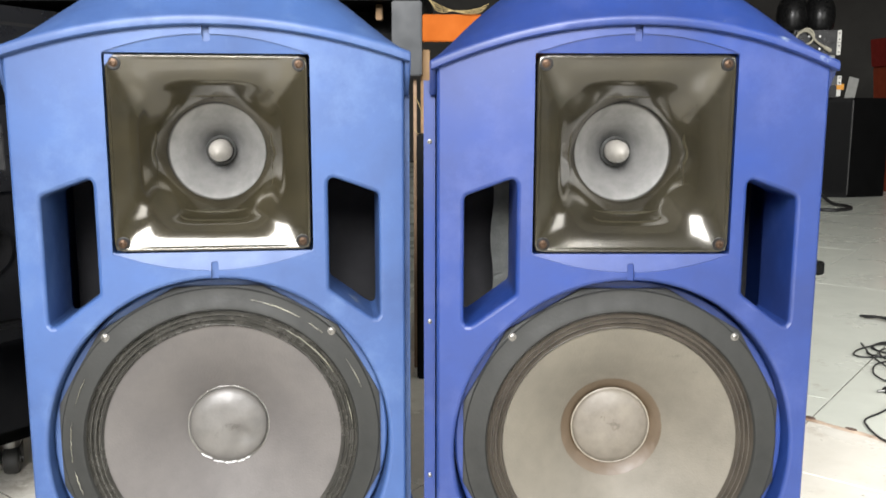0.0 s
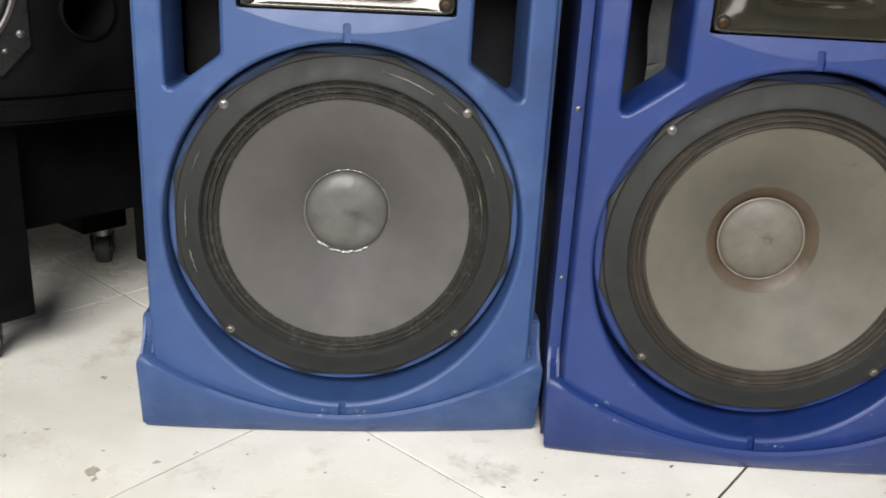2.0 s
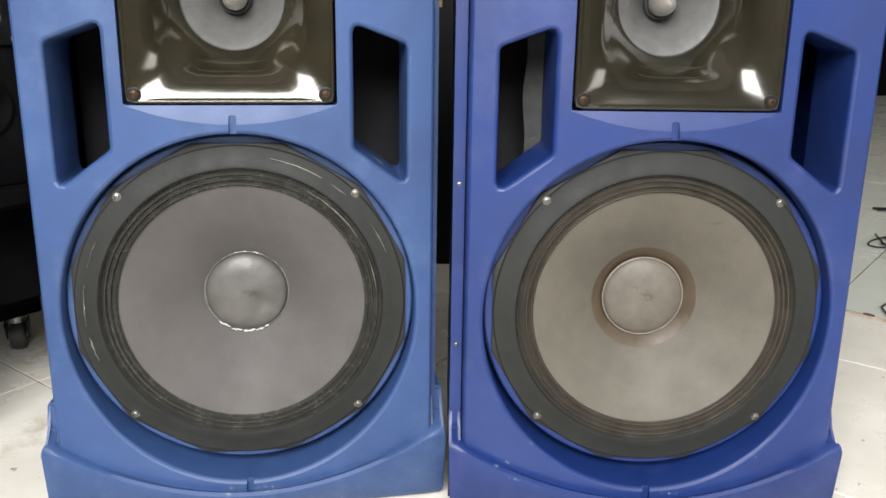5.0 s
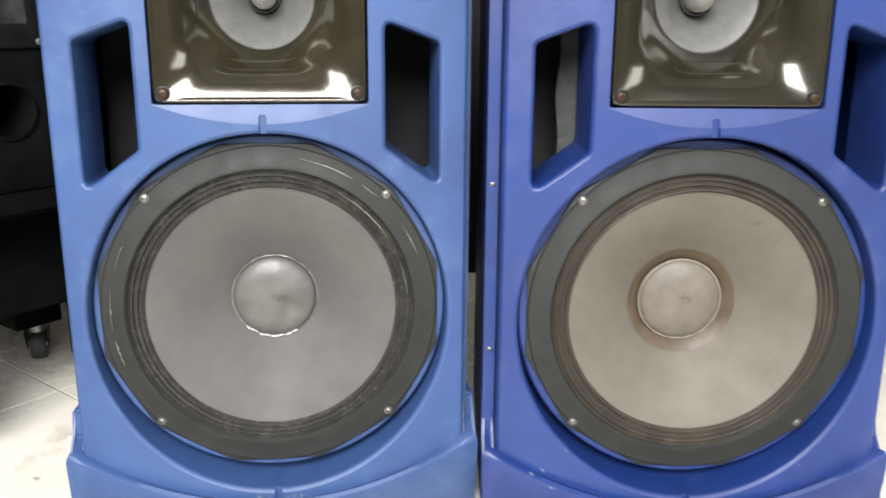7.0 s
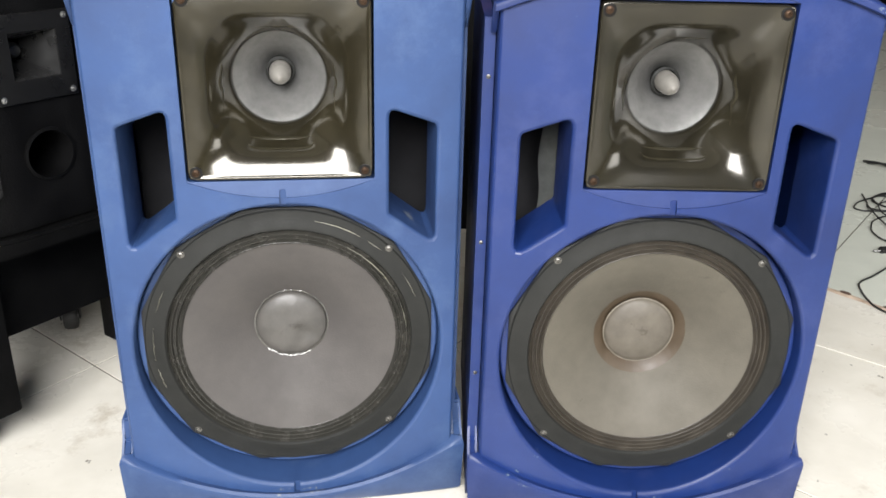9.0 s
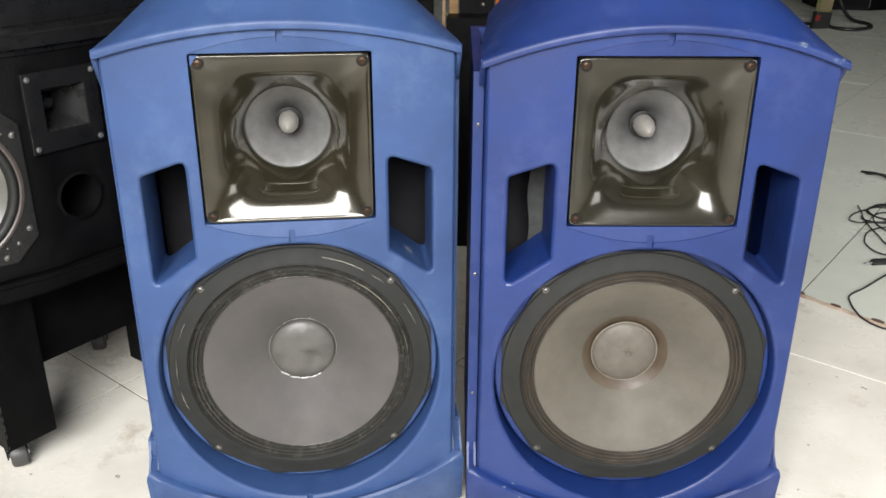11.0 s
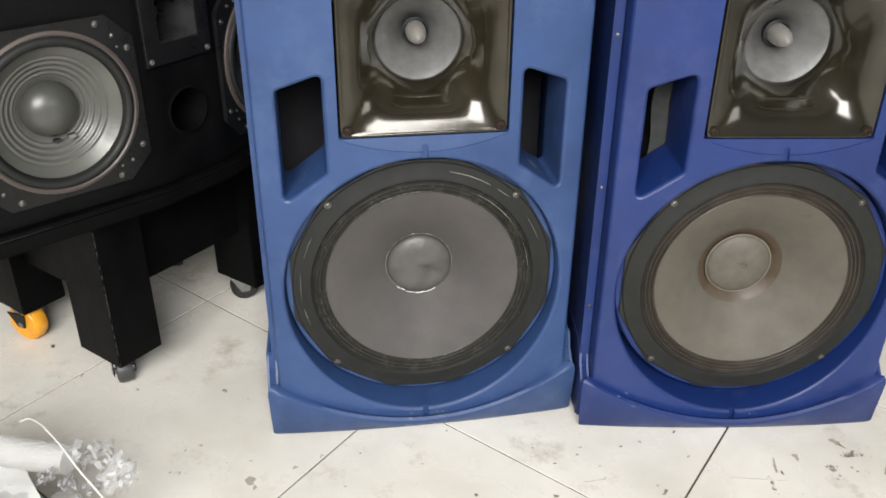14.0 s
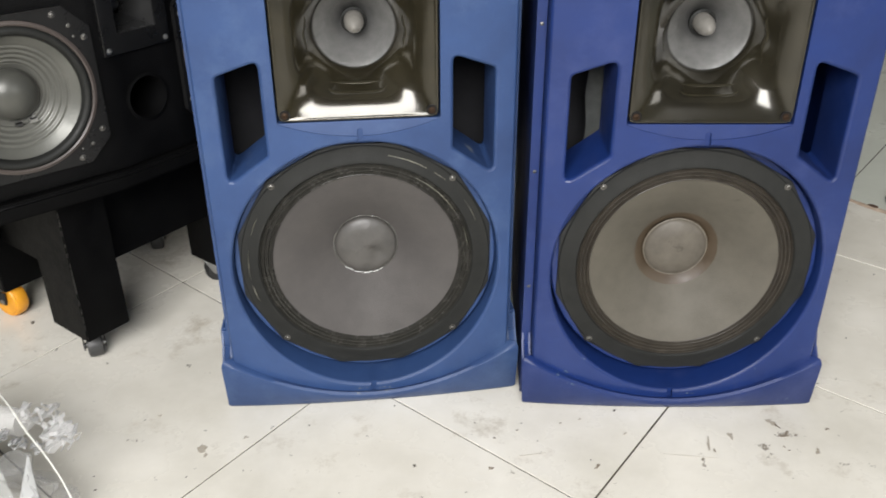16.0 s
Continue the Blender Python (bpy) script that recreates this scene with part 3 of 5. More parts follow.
def flared(points, depth, r):
    """A cutter with this outline whose mouth opens with radius r where it meets the bowed front."""
    n = len(points)
    area = sum(points[k - 1][0] * points[k][1] - points[k][0] * points[k - 1][1] for k in range(n))
    nor = []
    for k in range(n):
        d = (Vector(points[(k + 1) % n]) - Vector(points[k - 1])).normalized()
        nor.append(Vector((d.y, -d.x)) * (1 if area > 0 else -1))
    spec = [(0.0, None, depth), (0.0, r, 0)]
    spec += [(r * (1 - math.cos(a)), r * (1 - math.sin(a)), 0) for a in (radians(t) for t in (18, 36, 54, 72))]
    spec += [(r * 1.02, -0.0006, 0), (r * 1.02, None, -0.06)]
    bm = bmesh.new()
    rings = []
    for off, rel, absolute in spec:
        ring = []
        for p, q in zip(points, nor):
            x, z = p[0] + q.x * off, p[1] + q.y * off
            ring.append(bm.verts.new((x, absolute if rel is None else face(x) + rel, z)))
        rings.append(ring)
    for a, b in zip(rings, rings[1:]):
        for k in range(n):
            bm.faces.new((a[k], a[(k + 1) % n], b[(k + 1) % n], b[k]))
    bm.faces.new(rings[0])
    bm.faces.new(rings[-1][::-1])
    return bm


def tapered(bm, k=0.03):
    """Draws the cabinet's sides together towards the back."""
    for v in bm.verts:
        v.co.x *= 1 - k * max(0.0, v.co.y - 0.05) / 0.364
    return bm


def build_speaker(pos, yaw, M, label):
    sp = thing("pa_loudspeaker", pose(pos[0], pos[1], 0, 0, 0, yaw), label, "loudspeaker", "pair of blue loudspeakers")
    blue = M["blue"]
    # shell with the flange behind the front panel
    bm = slab([(-M["shell_left"], 0.05), (-0.2225, 0.05), (-0.2225, 0.40), (0.2225, 0.40), (0.2225, 0.05), (0.2295, 0.05), (0.2295, 0.414), (-M["shell_left"], 0.414)], 0.02, 0.738 - M["drop"])
    part("cabinet_shell", tapered(bm), blue, sp)
    # black board stands in for the unlit inside behind the ports
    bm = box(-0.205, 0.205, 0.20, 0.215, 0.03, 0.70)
    part("port_shade_board", bm, PORT_SHADE, sp)
    # front panel, bowed, with openings
    bm = bmesh.new()
    R = 0.006
    prof = [(u, face(u)) for u in steps(-(HALF - R), HALF - R, 26)]
    edge = [(HALF - R + R * math.sin(a), face(HALF - R) + R * (1 - math.cos(a))) for a in (radians(t) for t in (25, 50, 72, 90))]
    prof = [(-u, v) for u, v in edge[::-1]] + prof + edge
    loft([[(u, v, low_arc(u) - 0.008) for u, v in prof], [(u, v, top_arc(u, M["drop"]) + 0.006) for u, v in prof],
          [(u, 0.11, top_arc(u, M["drop"]) + 0.006) for u, v in prof], [(u, 0.11, low_arc(u) - 0.008) for u, v in prof], [(u, v, low_arc(u) - 0.008) for u, v in prof]], bm)
    bmesh.ops.remove_doubles(bm, verts=bm.verts[:], dist=1e-5)
    bmesh.ops.holes_fill(bm, edges=[e for e in bm.edges if e.is_boundary])
    circ = [(0.2 * math.cos(2 * math.pi * k / 96), 0.2555 + 0.2085 * math.sin(2 * math.pi * k / 96)) for k in range(96)]
    inner = [(0.17 * math.cos(2 * math.pi * k / 64), 0.2605 + 0.17 * math.sin(2 * math.pi * k / 64)) for k in range(64)]
    hw = 0.1125
    cuts = [flared(circ, 0.088, 0.006), prism(inner, 0.02, 0.2),
            prism(rounded([(-hw, 0.4945), (hw, 0.4945), (hw, 0.7185), (-hw, 0.7185)], 0.004), -0.1, 0.2)]
    for s in (-1, 1):
        cuts.append(flared(rounded([(s * x, z) for x, z in PORT], 0.008), 0.2, 0.006))
    for s, z in ((1, 0.7185), (-1, 0.4945)):   # shallow lens-shaped pads above and below the horn
        arc = [(0.1125 * math.cos(math.pi * k / 24), z + s * 0.0205 * math.sin(math.pi * k / 24) ** 2) for k in range(25)]
        arc = [(0.1124, z - s * 0.01)] + arc + [(-0.1124, z - s * 0.01)]
        t = bmesh.new()
        fr = [t.verts.new((x, -0.05, zz)) for x, zz in arc]
        bk = [t.verts.new((x, 0.002 + 0.0045 * (1 - s * (zz - z) / 0.0205), zz)) for x, zz in arc]
        t.faces.new(fr)
        t.faces.new(bk[::-1])
        for k in range(len(arc)):
            t.faces.new((fr[k], fr[(k + 1) % len(arc)], bk[(k + 1) % len(arc)], bk[k]))
        cuts.append(t)
    for z0, z1 in ((0.731, 0.76), (0.455, 0.484), (0.02, 0.05)):
        cuts.append(prism(rounded([(-0.0042, z0), (0.0042, z0), (0.0042, z1), (-0.0042, z1)], 0.0035), -0.05, 0.006))
    bm = carve(bm, cuts, 0)
    part("front_panel", bm, blue, sp, M["panel_label"], smooth=12)
    part("woofer_seat", revolve([(0.170, 0.0885), (0.170, 0.034), (0.1965, 0.034), (0.1985, 0.036), (0.1985, 0.0885)], 96, (0, 0.2605)), blue, sp)
    # arched cap
    us = steps(-1, 1, 40)

    def arch(u):
        return 0.834 - (0.076 + M["drop"]) * (abs(u) / W) ** 2.05

    def row(fn):
        return [fn(s) for s in us]
    W = M["cap_half"]
    rows = [row(lambda s: (HALF * s, face(HALF * s) + 0.02, top_arc(HALF * s, M["drop"]))),
            row(lambda s: (W * s, face(W * s) - 0.006, top_arc(HALF * s, M["drop"]) - 0.001)),
            row(lambda s: (W * s, face(W * s) - 0.0080, top_arc(HALF * s, M["drop"]) + 0.0005)),
            row(lambda s: (W * s, face(W * s) - 0.0088, top_arc(HALF * s, M["drop"]) + 0.55 * M["lip"])),
            row(lambda s: (W * s, face(W * s) - 0.0076, top_arc(HALF * s, M["drop"]) + 0.86 * M["lip"])),
            row(lambda s: (W * s, face(W * s) - 0.0052, top_arc(HALF * s, M["drop"]) + M["lip"]))]
    for k in range(1, 9):
        t = k / 8
        rows.append(row(lambda s: (W * s, (face(W * s) - 0.0052) * (1 - t) + 0.105 * t,
                                   (top_arc(HALF * s, M["drop"]) + M["lip"]) * (1 - t) + (arch(W * s) + 0.004) * t + 0.012 * math.sin(math.pi * t) * (1 - s * s))))
    rows.append(row(lambda s: (W * s, 0.25, arch(W * s) + 0.008 * (1 - s * s))))
    rows.append(row(lambda s: (W * s, 0.414, arch(W * s))))
    rows.append(row(lambda s: (W * s, 0.414, 0.70)))
    bm = loft(rows)
    for s in (-1, 1):   # slanted shoulders under the cap's ends
        a, b = sorted((s * 0.2215, s * (W + 0.002)))
        vs = [[bm.verts.new((x, yy, zz)) for yy, zz in ((0.018, 0.708), (0.042, 0.673), (0.414, 0.673), (0.414, 0.7), (0.2, arch(W) - 0.004), (0.105, arch(W) + 0.001), (0.016, 0.749 - M["drop"] + M["lip"]))] for x in (a, b)]
        fs = [bm.faces.new(vs[0]), bm.faces.new(vs[1][::-1])]
        for k in range(7):
            fs.append(bm.faces.new((vs[0][k], vs[0][(k + 1) % 7], vs[1][(k + 1) % 7], vs[1][k])))
        bmesh.ops.bevel(bm, geom=list({e for f in fs for e in f.edges}), offset=0.0012, segments=1, affect="EDGES")
    part("top_cap", tapered(bm, 0.12), blue, sp, M["cap_top_label"], smooth=45)
    # base with its raised lip
    W2 = M["base_half"]

    def foot(s):
        return 0.0125 + 0.0105 * s * s
    rows = [row(lambda s: (HALF * s, face(HALF * s) + 0.02, low_arc(HALF * s) - 0.003)),
            row(lambda s: (HALF * s, face(HALF * s) + 0.004, low_arc(HALF * s) - 0.003)),
            row(lambda s: ((W2 - 0.004 * abs(s) ** 24) * s, face(W2 * s) - 0.009 + 0.004 * abs(s) ** 24, low_arc(HALF * s) + 0.0025 - 0.005 * abs(s) ** 24)),
            row(lambda s: ((W2 - 0.0015 * abs(s) ** 24) * s, face(W2 * s) - 0.0125 + 0.004 * abs(s) ** 24, low_arc(HALF * s) - 0.001 - 0.006 * abs(s) ** 24)),
            row(lambda s: (W2 * s, face(W2 * s) - 0.0122 + 0.003 * abs(s) ** 24, low_arc(HALF * s) - 0.007 - 0.007 * abs(s) ** 24)),
            row(lambda s: ((W2 - 0.002 * abs(s) ** 30) * s, foot(s) - 0.006, 0.010)),
            row(lambda s: ((W2 - 0.005 * abs(s) ** 30) * s, foot(s) - 0.001, 0.003)),
            row(lambda s: ((W2 - 0.010 * abs(s) ** 30) * s, foot(s) + 0.004, 0.0)),
            row(lambda s: (W2 * s, 0.414, 0.0)),
            row(lambda s: (W2 * s, 0.414, 0.11))]
    bm = loft(rows)
    for s in (-1, 1):
        a, b = sorted((s * 0.2225, s * W2))
        pts = ((0.024, 0.092), (0.0475, 0.104), (0.0505, 0.136), (0.414, 0.138), (0.414, 0.006), (0.04, 0.006), (0.02, 0.07))
        vs = [[bm.verts.new((x, yy, zz)) for yy, zz in pts] for x in (a, b)]
        fs = [bm.faces.new(vs[0]), bm.faces.new(vs[1][::-1])]
        for k in range(7):
            fs.append(bm.faces.new((vs[0][k], vs[0][(k + 1) % 7], vs[1][(k + 1) % 7], vs[1][k])))
        bmesh.ops.bevel(bm, geom=list({e for f in fs for e in f.edges}), offset=0.0035, segments=2, affect="EDGES")
    part("base_plinth", tapered(bm), blue, sp, M["base_label"], smooth=45)
    for z in M["side_screws"]:
        screw("side_screw", -0.2290, 0.0502, z, 0.0022, CHROME, sp, 0.002)
    if M["sheet"]:
        bm = loft([[(-0.150 + 0.002 * math.sin(z * 60), 0.128, z), (-0.128 + 0.002 * math.sin(z * 70 + 1), 0.12, z), (-0.112, 0.135, z)] for z in steps(0.40, 0.60, 20)])
        bmesh.ops.solidify(bm, geom=bm.faces[:], thickness=0.003)
        part("damping_sheet", bm, FELT, sp, "pale grey damping sheet inside the port")
    build_horn(sp, M)
    build_woofer(sp, M)
    return sp


build_speaker((-0.2523, 1.0040), 9.2, dict(
    blue=BLUE_A, horn=HORN_A, surround=SURR_A, cone=CONE_A, cap=CAP_A, glue=GLUE, ring=(0.0470, 0.0515), bead=0.002, depth=0.052, lumpy=1.0, chip=True, dent=True, facets=0.85, cap_half=0.2265, shell_left=0.2295, drop=0.037, lip=0.0115, base_half=0.2385,
    odd_screw=COPPER, side_screws=(), sheet=False,
    flecks=((226, 235, 0.0505, 0.0475), (233, 244, 0.0494, 0.0475), (246, 254, 0.0507, 0.0475), (252, 262, 0.0496, 0.0475), (262, 275, 0.0504, 0.0475), (273, 280, 0.0493, 0.0475), (280, 293, 0.0503, 0.0475), (293, 301, 0.0497, 0.0475), (78, 58, 0.1772, -0.0055), (54, 47, 0.1772, -0.0055), (33, 20, 0.1772, -0.0055), (152, 163, 0.1772, -0.0055), (170, 186, 0.1772, -0.0055), (190, 200, 0.1772, -0.0055), (60, 30, 0.1555, -0.0042), (20, 5, 0.1555, -0.0042)), woofer_label="grey twelve-sided woofer frame, worn paint", surround_label="glossy black pleated edge",
    cone_label="grey paper cone", cap_label="dented grey dust cap", glue_label="shiny ragged glue bead", horn_label="smoked bronze square horn, one chipped corner",
    panel_label="", cap_top_label="", base_label=""),
    "faded light blue moulded plastic loudspeaker with bronze horn, standing on tiles")
build_speaker((0.2235, 1.0085), 2.3, dict(
    blue=BLUE_B, horn=HORN_B, surround=SURR_B, cone=CONE_B, cap=CAP_B, glue=GLUE_B, ring=(0.0470, 0.0640), bead=0.0006, depth=0.062, lumpy=0.3, chip=False, dent=False, facets=1.0, cap_half=0.2270, shell_left=0.236, drop=0.048, lip=0.0105, base_half=0.2365,
    odd_screw=COPPER, sheet=True, flecks=(), side_screws=(0.62, 0.405, 0.21), woofer_label="grey twelve-sided woofer frame", surround_label="dusty brown pleated edge",
    cone_label="dusty grey-beige paper cone", cap_label="grey dust cap", glue_label="brown stained glue ring", horn_label="smoked bronze square horn",
    panel_label="", cap_top_label="", base_label=""),
    "deep royal blue moulded plastic loudspeaker with bronze horn, standing on tiles")


# ---- the black loudspeaker on its trolley ----
def black_speaker():
    sp = thing("black_loudspeaker", pose(-0.650, 1.118, 0, 0, 0, 55.3), "black two-woofer loudspeaker with faceted front on a trolley", "loudspeaker")
    # plan: three facets; the middle one lies along x from 0 to 0.15
    a = radians(12)
    L1, L3, MID = 0.34, 0.30, 0.124
    p0 = (-L1 * math.cos(a), L1 * math.sin(a))
    p3 = (MID + L3 * math.cos(a), L3 * math.sin(a))
    plan = [p0, (0, 0), (MID, 0), p3, (p3[0] - 0.05, 0.42), (p0[0] + 0.05, 0.42)]

    def grown(d):
        return [(p0[0] - d, p0[1] - d), (0, -d), (MID, -d), (p3[0] + d, p3[1] - d), (p3[0] - 0.05 + d, 0.42 + d), (p0[0] + 0.05 - d, 0.42 + d)]
    bm = slab(plan, 0.365, 0.688)
    ring40 = [(0.1 * math.cos(2 * math.pi * k / 40), 0.512 + 0.1 * math.sin(2 * math.pi * k / 40)) for k in range(40)]
    m1 = Matrix.Rotation(-a, 4, "Z") @ Matrix.Translation((-0.128, 0, 0))
    m2 = Matrix.Translation((MID, 0, 0)) @ Matrix.Rotation(a, 4, "Z") @ Matrix.Translation((0.128, 0, 0))
    wells = []
    for m in (m1, m2):
        q = prism(ring40, -0.05, 0.07)
        bmesh.ops.transform(q, matrix=m, verts=q.verts[:])
        wells.append(q)
    body = part("cabinet_body", carve(bm, wells + [prism([(0.066 + 0.033 * math.cos(2 * math.pi * k / 40), 0.468 + 0.033 * math.sin(2 * math.pi * k / 40)) for k in range(40)], -0.1, 0.12),
                                           prism([(0.030, 0.577), (0.098, 0.577), (0.098, 0.635), (0.030, 0.635)], -0.1, 0.09)], 0.003), BLACK_TOLEX, sp)
    bm = slab(grown(0.014), 0.335, 0.3645)
    bmesh.ops.bevel(bm, geom=bm.edges[:], offset=0.006, segments=3, affect="EDGES")
    part("lower_moulding", bm, BLACK_WOOD, sp)
    bm = slab(grown(0.012), 0.6885, 0.725)
    bmesh.ops.bevel(bm, geom=bm.edges[:], offset=0.01, segments=3, affect="EDGES")
    part("upper_moulding", bm, BLACK_PLATE, sp)
    bm = slab(grown(-0.02), 0.7255, 0.80)
    bmesh.ops.bevel(bm, geom=[e for e in bm.edges if min(v.co.z for v in e.verts) > 0.79], offset=0.03, segments=5, affect="EDGES")
    part("padded_top", bm, BLACK_PLATE, sp, "smooth black top cover")
    # horn plate
    bm = box(0.004, 0.120, -0.006, 0.0, 0.545, 0.662, 0)
    bm = carve(bm, [prism([(0.031, 0.575), (0.097, 0.575), (0.097, 0.637), (0.031, 0.637)], -0.1, 0.1)], 0.0015)
    plate = part("horn_plate", bm, BLACK_PLATE, sp, "glossy black tweeter horn plate")
    bm = bmesh.new()
    r0 = [(0.031, -0.004, 0.575), (0.097, -0.004, 0.575), (0.097, -0.004, 0.637), (0.031, -0.004, 0.637), (0.031, -0.004, 0.575)]
    r1 = [(0.05, 0.05, 0.592), (0.074, 0.05, 0.592), (0.074, 0.05, 0.62), (0.05, 0.05, 0.62), (0.05, 0.05, 0.592)]
    FLARE = mat("glossy_black_horn", (0.012, 0.012, 0.012), 0.3, 0, (0.02, 0.02, 0.02), 30, 0.8, spec=0.7)
    loft([r0, [tuple(0.45 * p + 0.55 * q for p, q in zip(a_, b_)) for a_, b_ in zip(r0, r1)], r1], bm)
    part("horn_flare", bm, FLARE, plate)
    part("tweeter_dome", revolve([(0.011, 0.05), (0.0105, 0.044), (0.007, 0.04), (0.002, 0.039)], 24, (0.062, 0.606), close_end=True), AMP_GREY, plate, "grey tweeter dome")
    for x, z in ((0.012, 0.553), (0.112, 0.553), (0.012, 0.654), (0.112, 0.654)):
        screw("screw", x, -0.006, z, 0.0036, STEEL, plate, 0.003)
    part("port_tube", revolve([(0.0375, 0.0), (0.0375, -0.003), (0.0335, -0.004), (0.0325, 0.0), (0.0325, 0.10), (0.001, 0.101)], 40, (0.066, 0.468)), BLACK_TOLEX, sp)

    def eight_inch(cx, m):
        w = part("woofer", bmesh.new(), BLACK_PLATE, sp, "black eight-sided woofer plate with rivets")
        cz, h, c = 0.512, 0.118, 0.034
        pts = [(-h + c, -h), (h - c, -h), (h, -h + c), (h, h - c), (h - c, h), (-h + c, h), (-h, h - c), (-h, -h + c)]
        bm = carve(prism([(x, cz + z) for x, z in pts], -0.007, 0.0), [prism([(0.1035 * math.cos(2 * math.pi * k / 48), cz + 0.1035 * math.sin(2 * math.pi * k / 48)) for k in range(48)], -0.05, 0.05)], 0)
        bm.to_mesh(w.data)
        bm.free()
        w.matrix_local = m
        part("trim_ring", revolve([(0.1105, -0.007), (0.110, -0.010), (0.106, -0.0115), (0.1035, -0.010), (0.1035, -0.006)], 72, (0, cz)), RING_PINK, w, "pale brown trim ring")
        part("surround", revolve([(0.1035, -0.006)] + [(0.097 + 0.0065 * math.cos(t), -0.007 - 0.007 * math.sin(t)) for t in steps(0, math.pi, 10)] + [(0.089, -0.004)], 72, (0, cz)), RUBBER, w)
        prof = []
        for k in range(61):
            t = k / 60
            r = 0.0895 - 0.052 * t
            wave = 0.0009 * math.cos(t * 2 * math.pi * 7) if 0.25 < t < 0.85 else 0
            prof.append((r, -0.004 + 0.03 * t ** 0.9 + wave))
        part("cone", revolve(prof, 72, (0, cz)), CONE_C, w, "ribbed silver-grey cone")
        part("dome", revolve([(0.038, 0.027), (0.0375, 0.02)] + [(0.0368 * math.cos(t), 0.02 - 0.024 * math.sin(t)) for t in steps(0.1, math.pi / 2 - 0.04, 9)], 48, (0, cz), close_end=True), CAP_C, w, "satin grey dome")
        part("lead_terminal", box(-0.006, 0.004, 0.012, 0.02, cz - 0.045, cz - 0.041, 0.0005), CABLE, w)
        part("lead_terminal", box(0.014, 0.024, 0.010, 0.018, cz - 0.043, cz - 0.038, 0.0005), STEEL, w)
        for q in range(4):
            for off, r, rad in ((33, 0.1285, 0.0043), (57, 0.1285, 0.0043), (45, 0.1265, 0.0028), (38, 0.119, 0.0018)):
                b = radians(90 * q + off)
                screw("rivet", r * math.cos(b), -0.0068, cz + r * math.sin(b), rad * 0.88, CHROME, w, 0.003)
        return w
    eight_inch(0, m1)
    eight_inch(0, m2)
    return sp


black_speaker()


def caster(parent, x, y, top, r, wheel_mat, turn=0.0):
    """A swivel caster under a trolley: wheel with tyre, fork and axle."""
    e = part("caster", cyl((x, y, top), (x, y, top - 0.012), 0.018, 0.016), STEEL, parent)
    d = Vector((math.cos(turn), math.sin(turn), 0))
    c = Vector((x, y, r)) + Vector((-d.y, d.x, 0)) * 0.008
    part("wheel", tyre(c, d, r, 0.026), wheel_mat, e)
    part("axle", cyl(c - d * 0.0195, c + d * 0.0195, 0.0055), STEEL, e)
    for s in (-1, 1):
        p = c + d * 0.0165 * s
        bm = bmesh.new()
        q = Vector((-d.y, d.x, 0))
        pts = [p - q * 0.008 - Vector((0, 0, 0.006)), p + q * 0.008 - Vector((0, 0, 0.006)), Vector((x, y, top - 0.01)) + d * 0.0165 * s + q * 0.02, Vector((x, y, top - 0.01)) + d * 0.0165 * s - q * 0.02]
        va = [bm.verts.new(v) for v in pts]
        vb = [bm.verts.new(v + d * 0.002 * s) for v in pts]
        bm.faces.new(va)
        bm.faces.new(vb[::-1])
        for k in range(4):
            bm.faces.new((va[k], va[(k + 1) % 4], vb[(k + 1) % 4], vb[k]))
        part("fork_plate", bm, STEEL if wheel_mat == CABLE else BLACK_PLATE, e)
    return e


def tyre(c, d, r, w):
    bm = bmesh.new()
    q = d.to_track_quat("Z", "Y")
    prof = [(r * 0.3, -w / 2), (r * 0.75, -w / 2), (r * 0.8, -w * 0.42), (r * 0.93, -w * 0.45), (r, -w * 0.25), (r, w * 0.25), (r * 0.93, w * 0.45), (r * 0.8, w * 0.42), (r * 0.75, w / 2), (r * 0.3, w / 2)]
    n, rings = 28, []
    for rr, h in prof:
        rings.append([bm.verts.new(c + q @ Vector((rr * math.cos(2 * math.pi * k / n), rr * math.sin(2 * math.pi * k / n), h))) for k in range(n)])
    for a, b in zip(rings, rings[1:]):
        for k in range(n):
            bm.faces.new((a[k], a[(k + 1) % n], b[(k + 1) % n], b[k]))
    bm.faces.new(rings[0])
    bm.faces.new(rings[-1])
    return bm


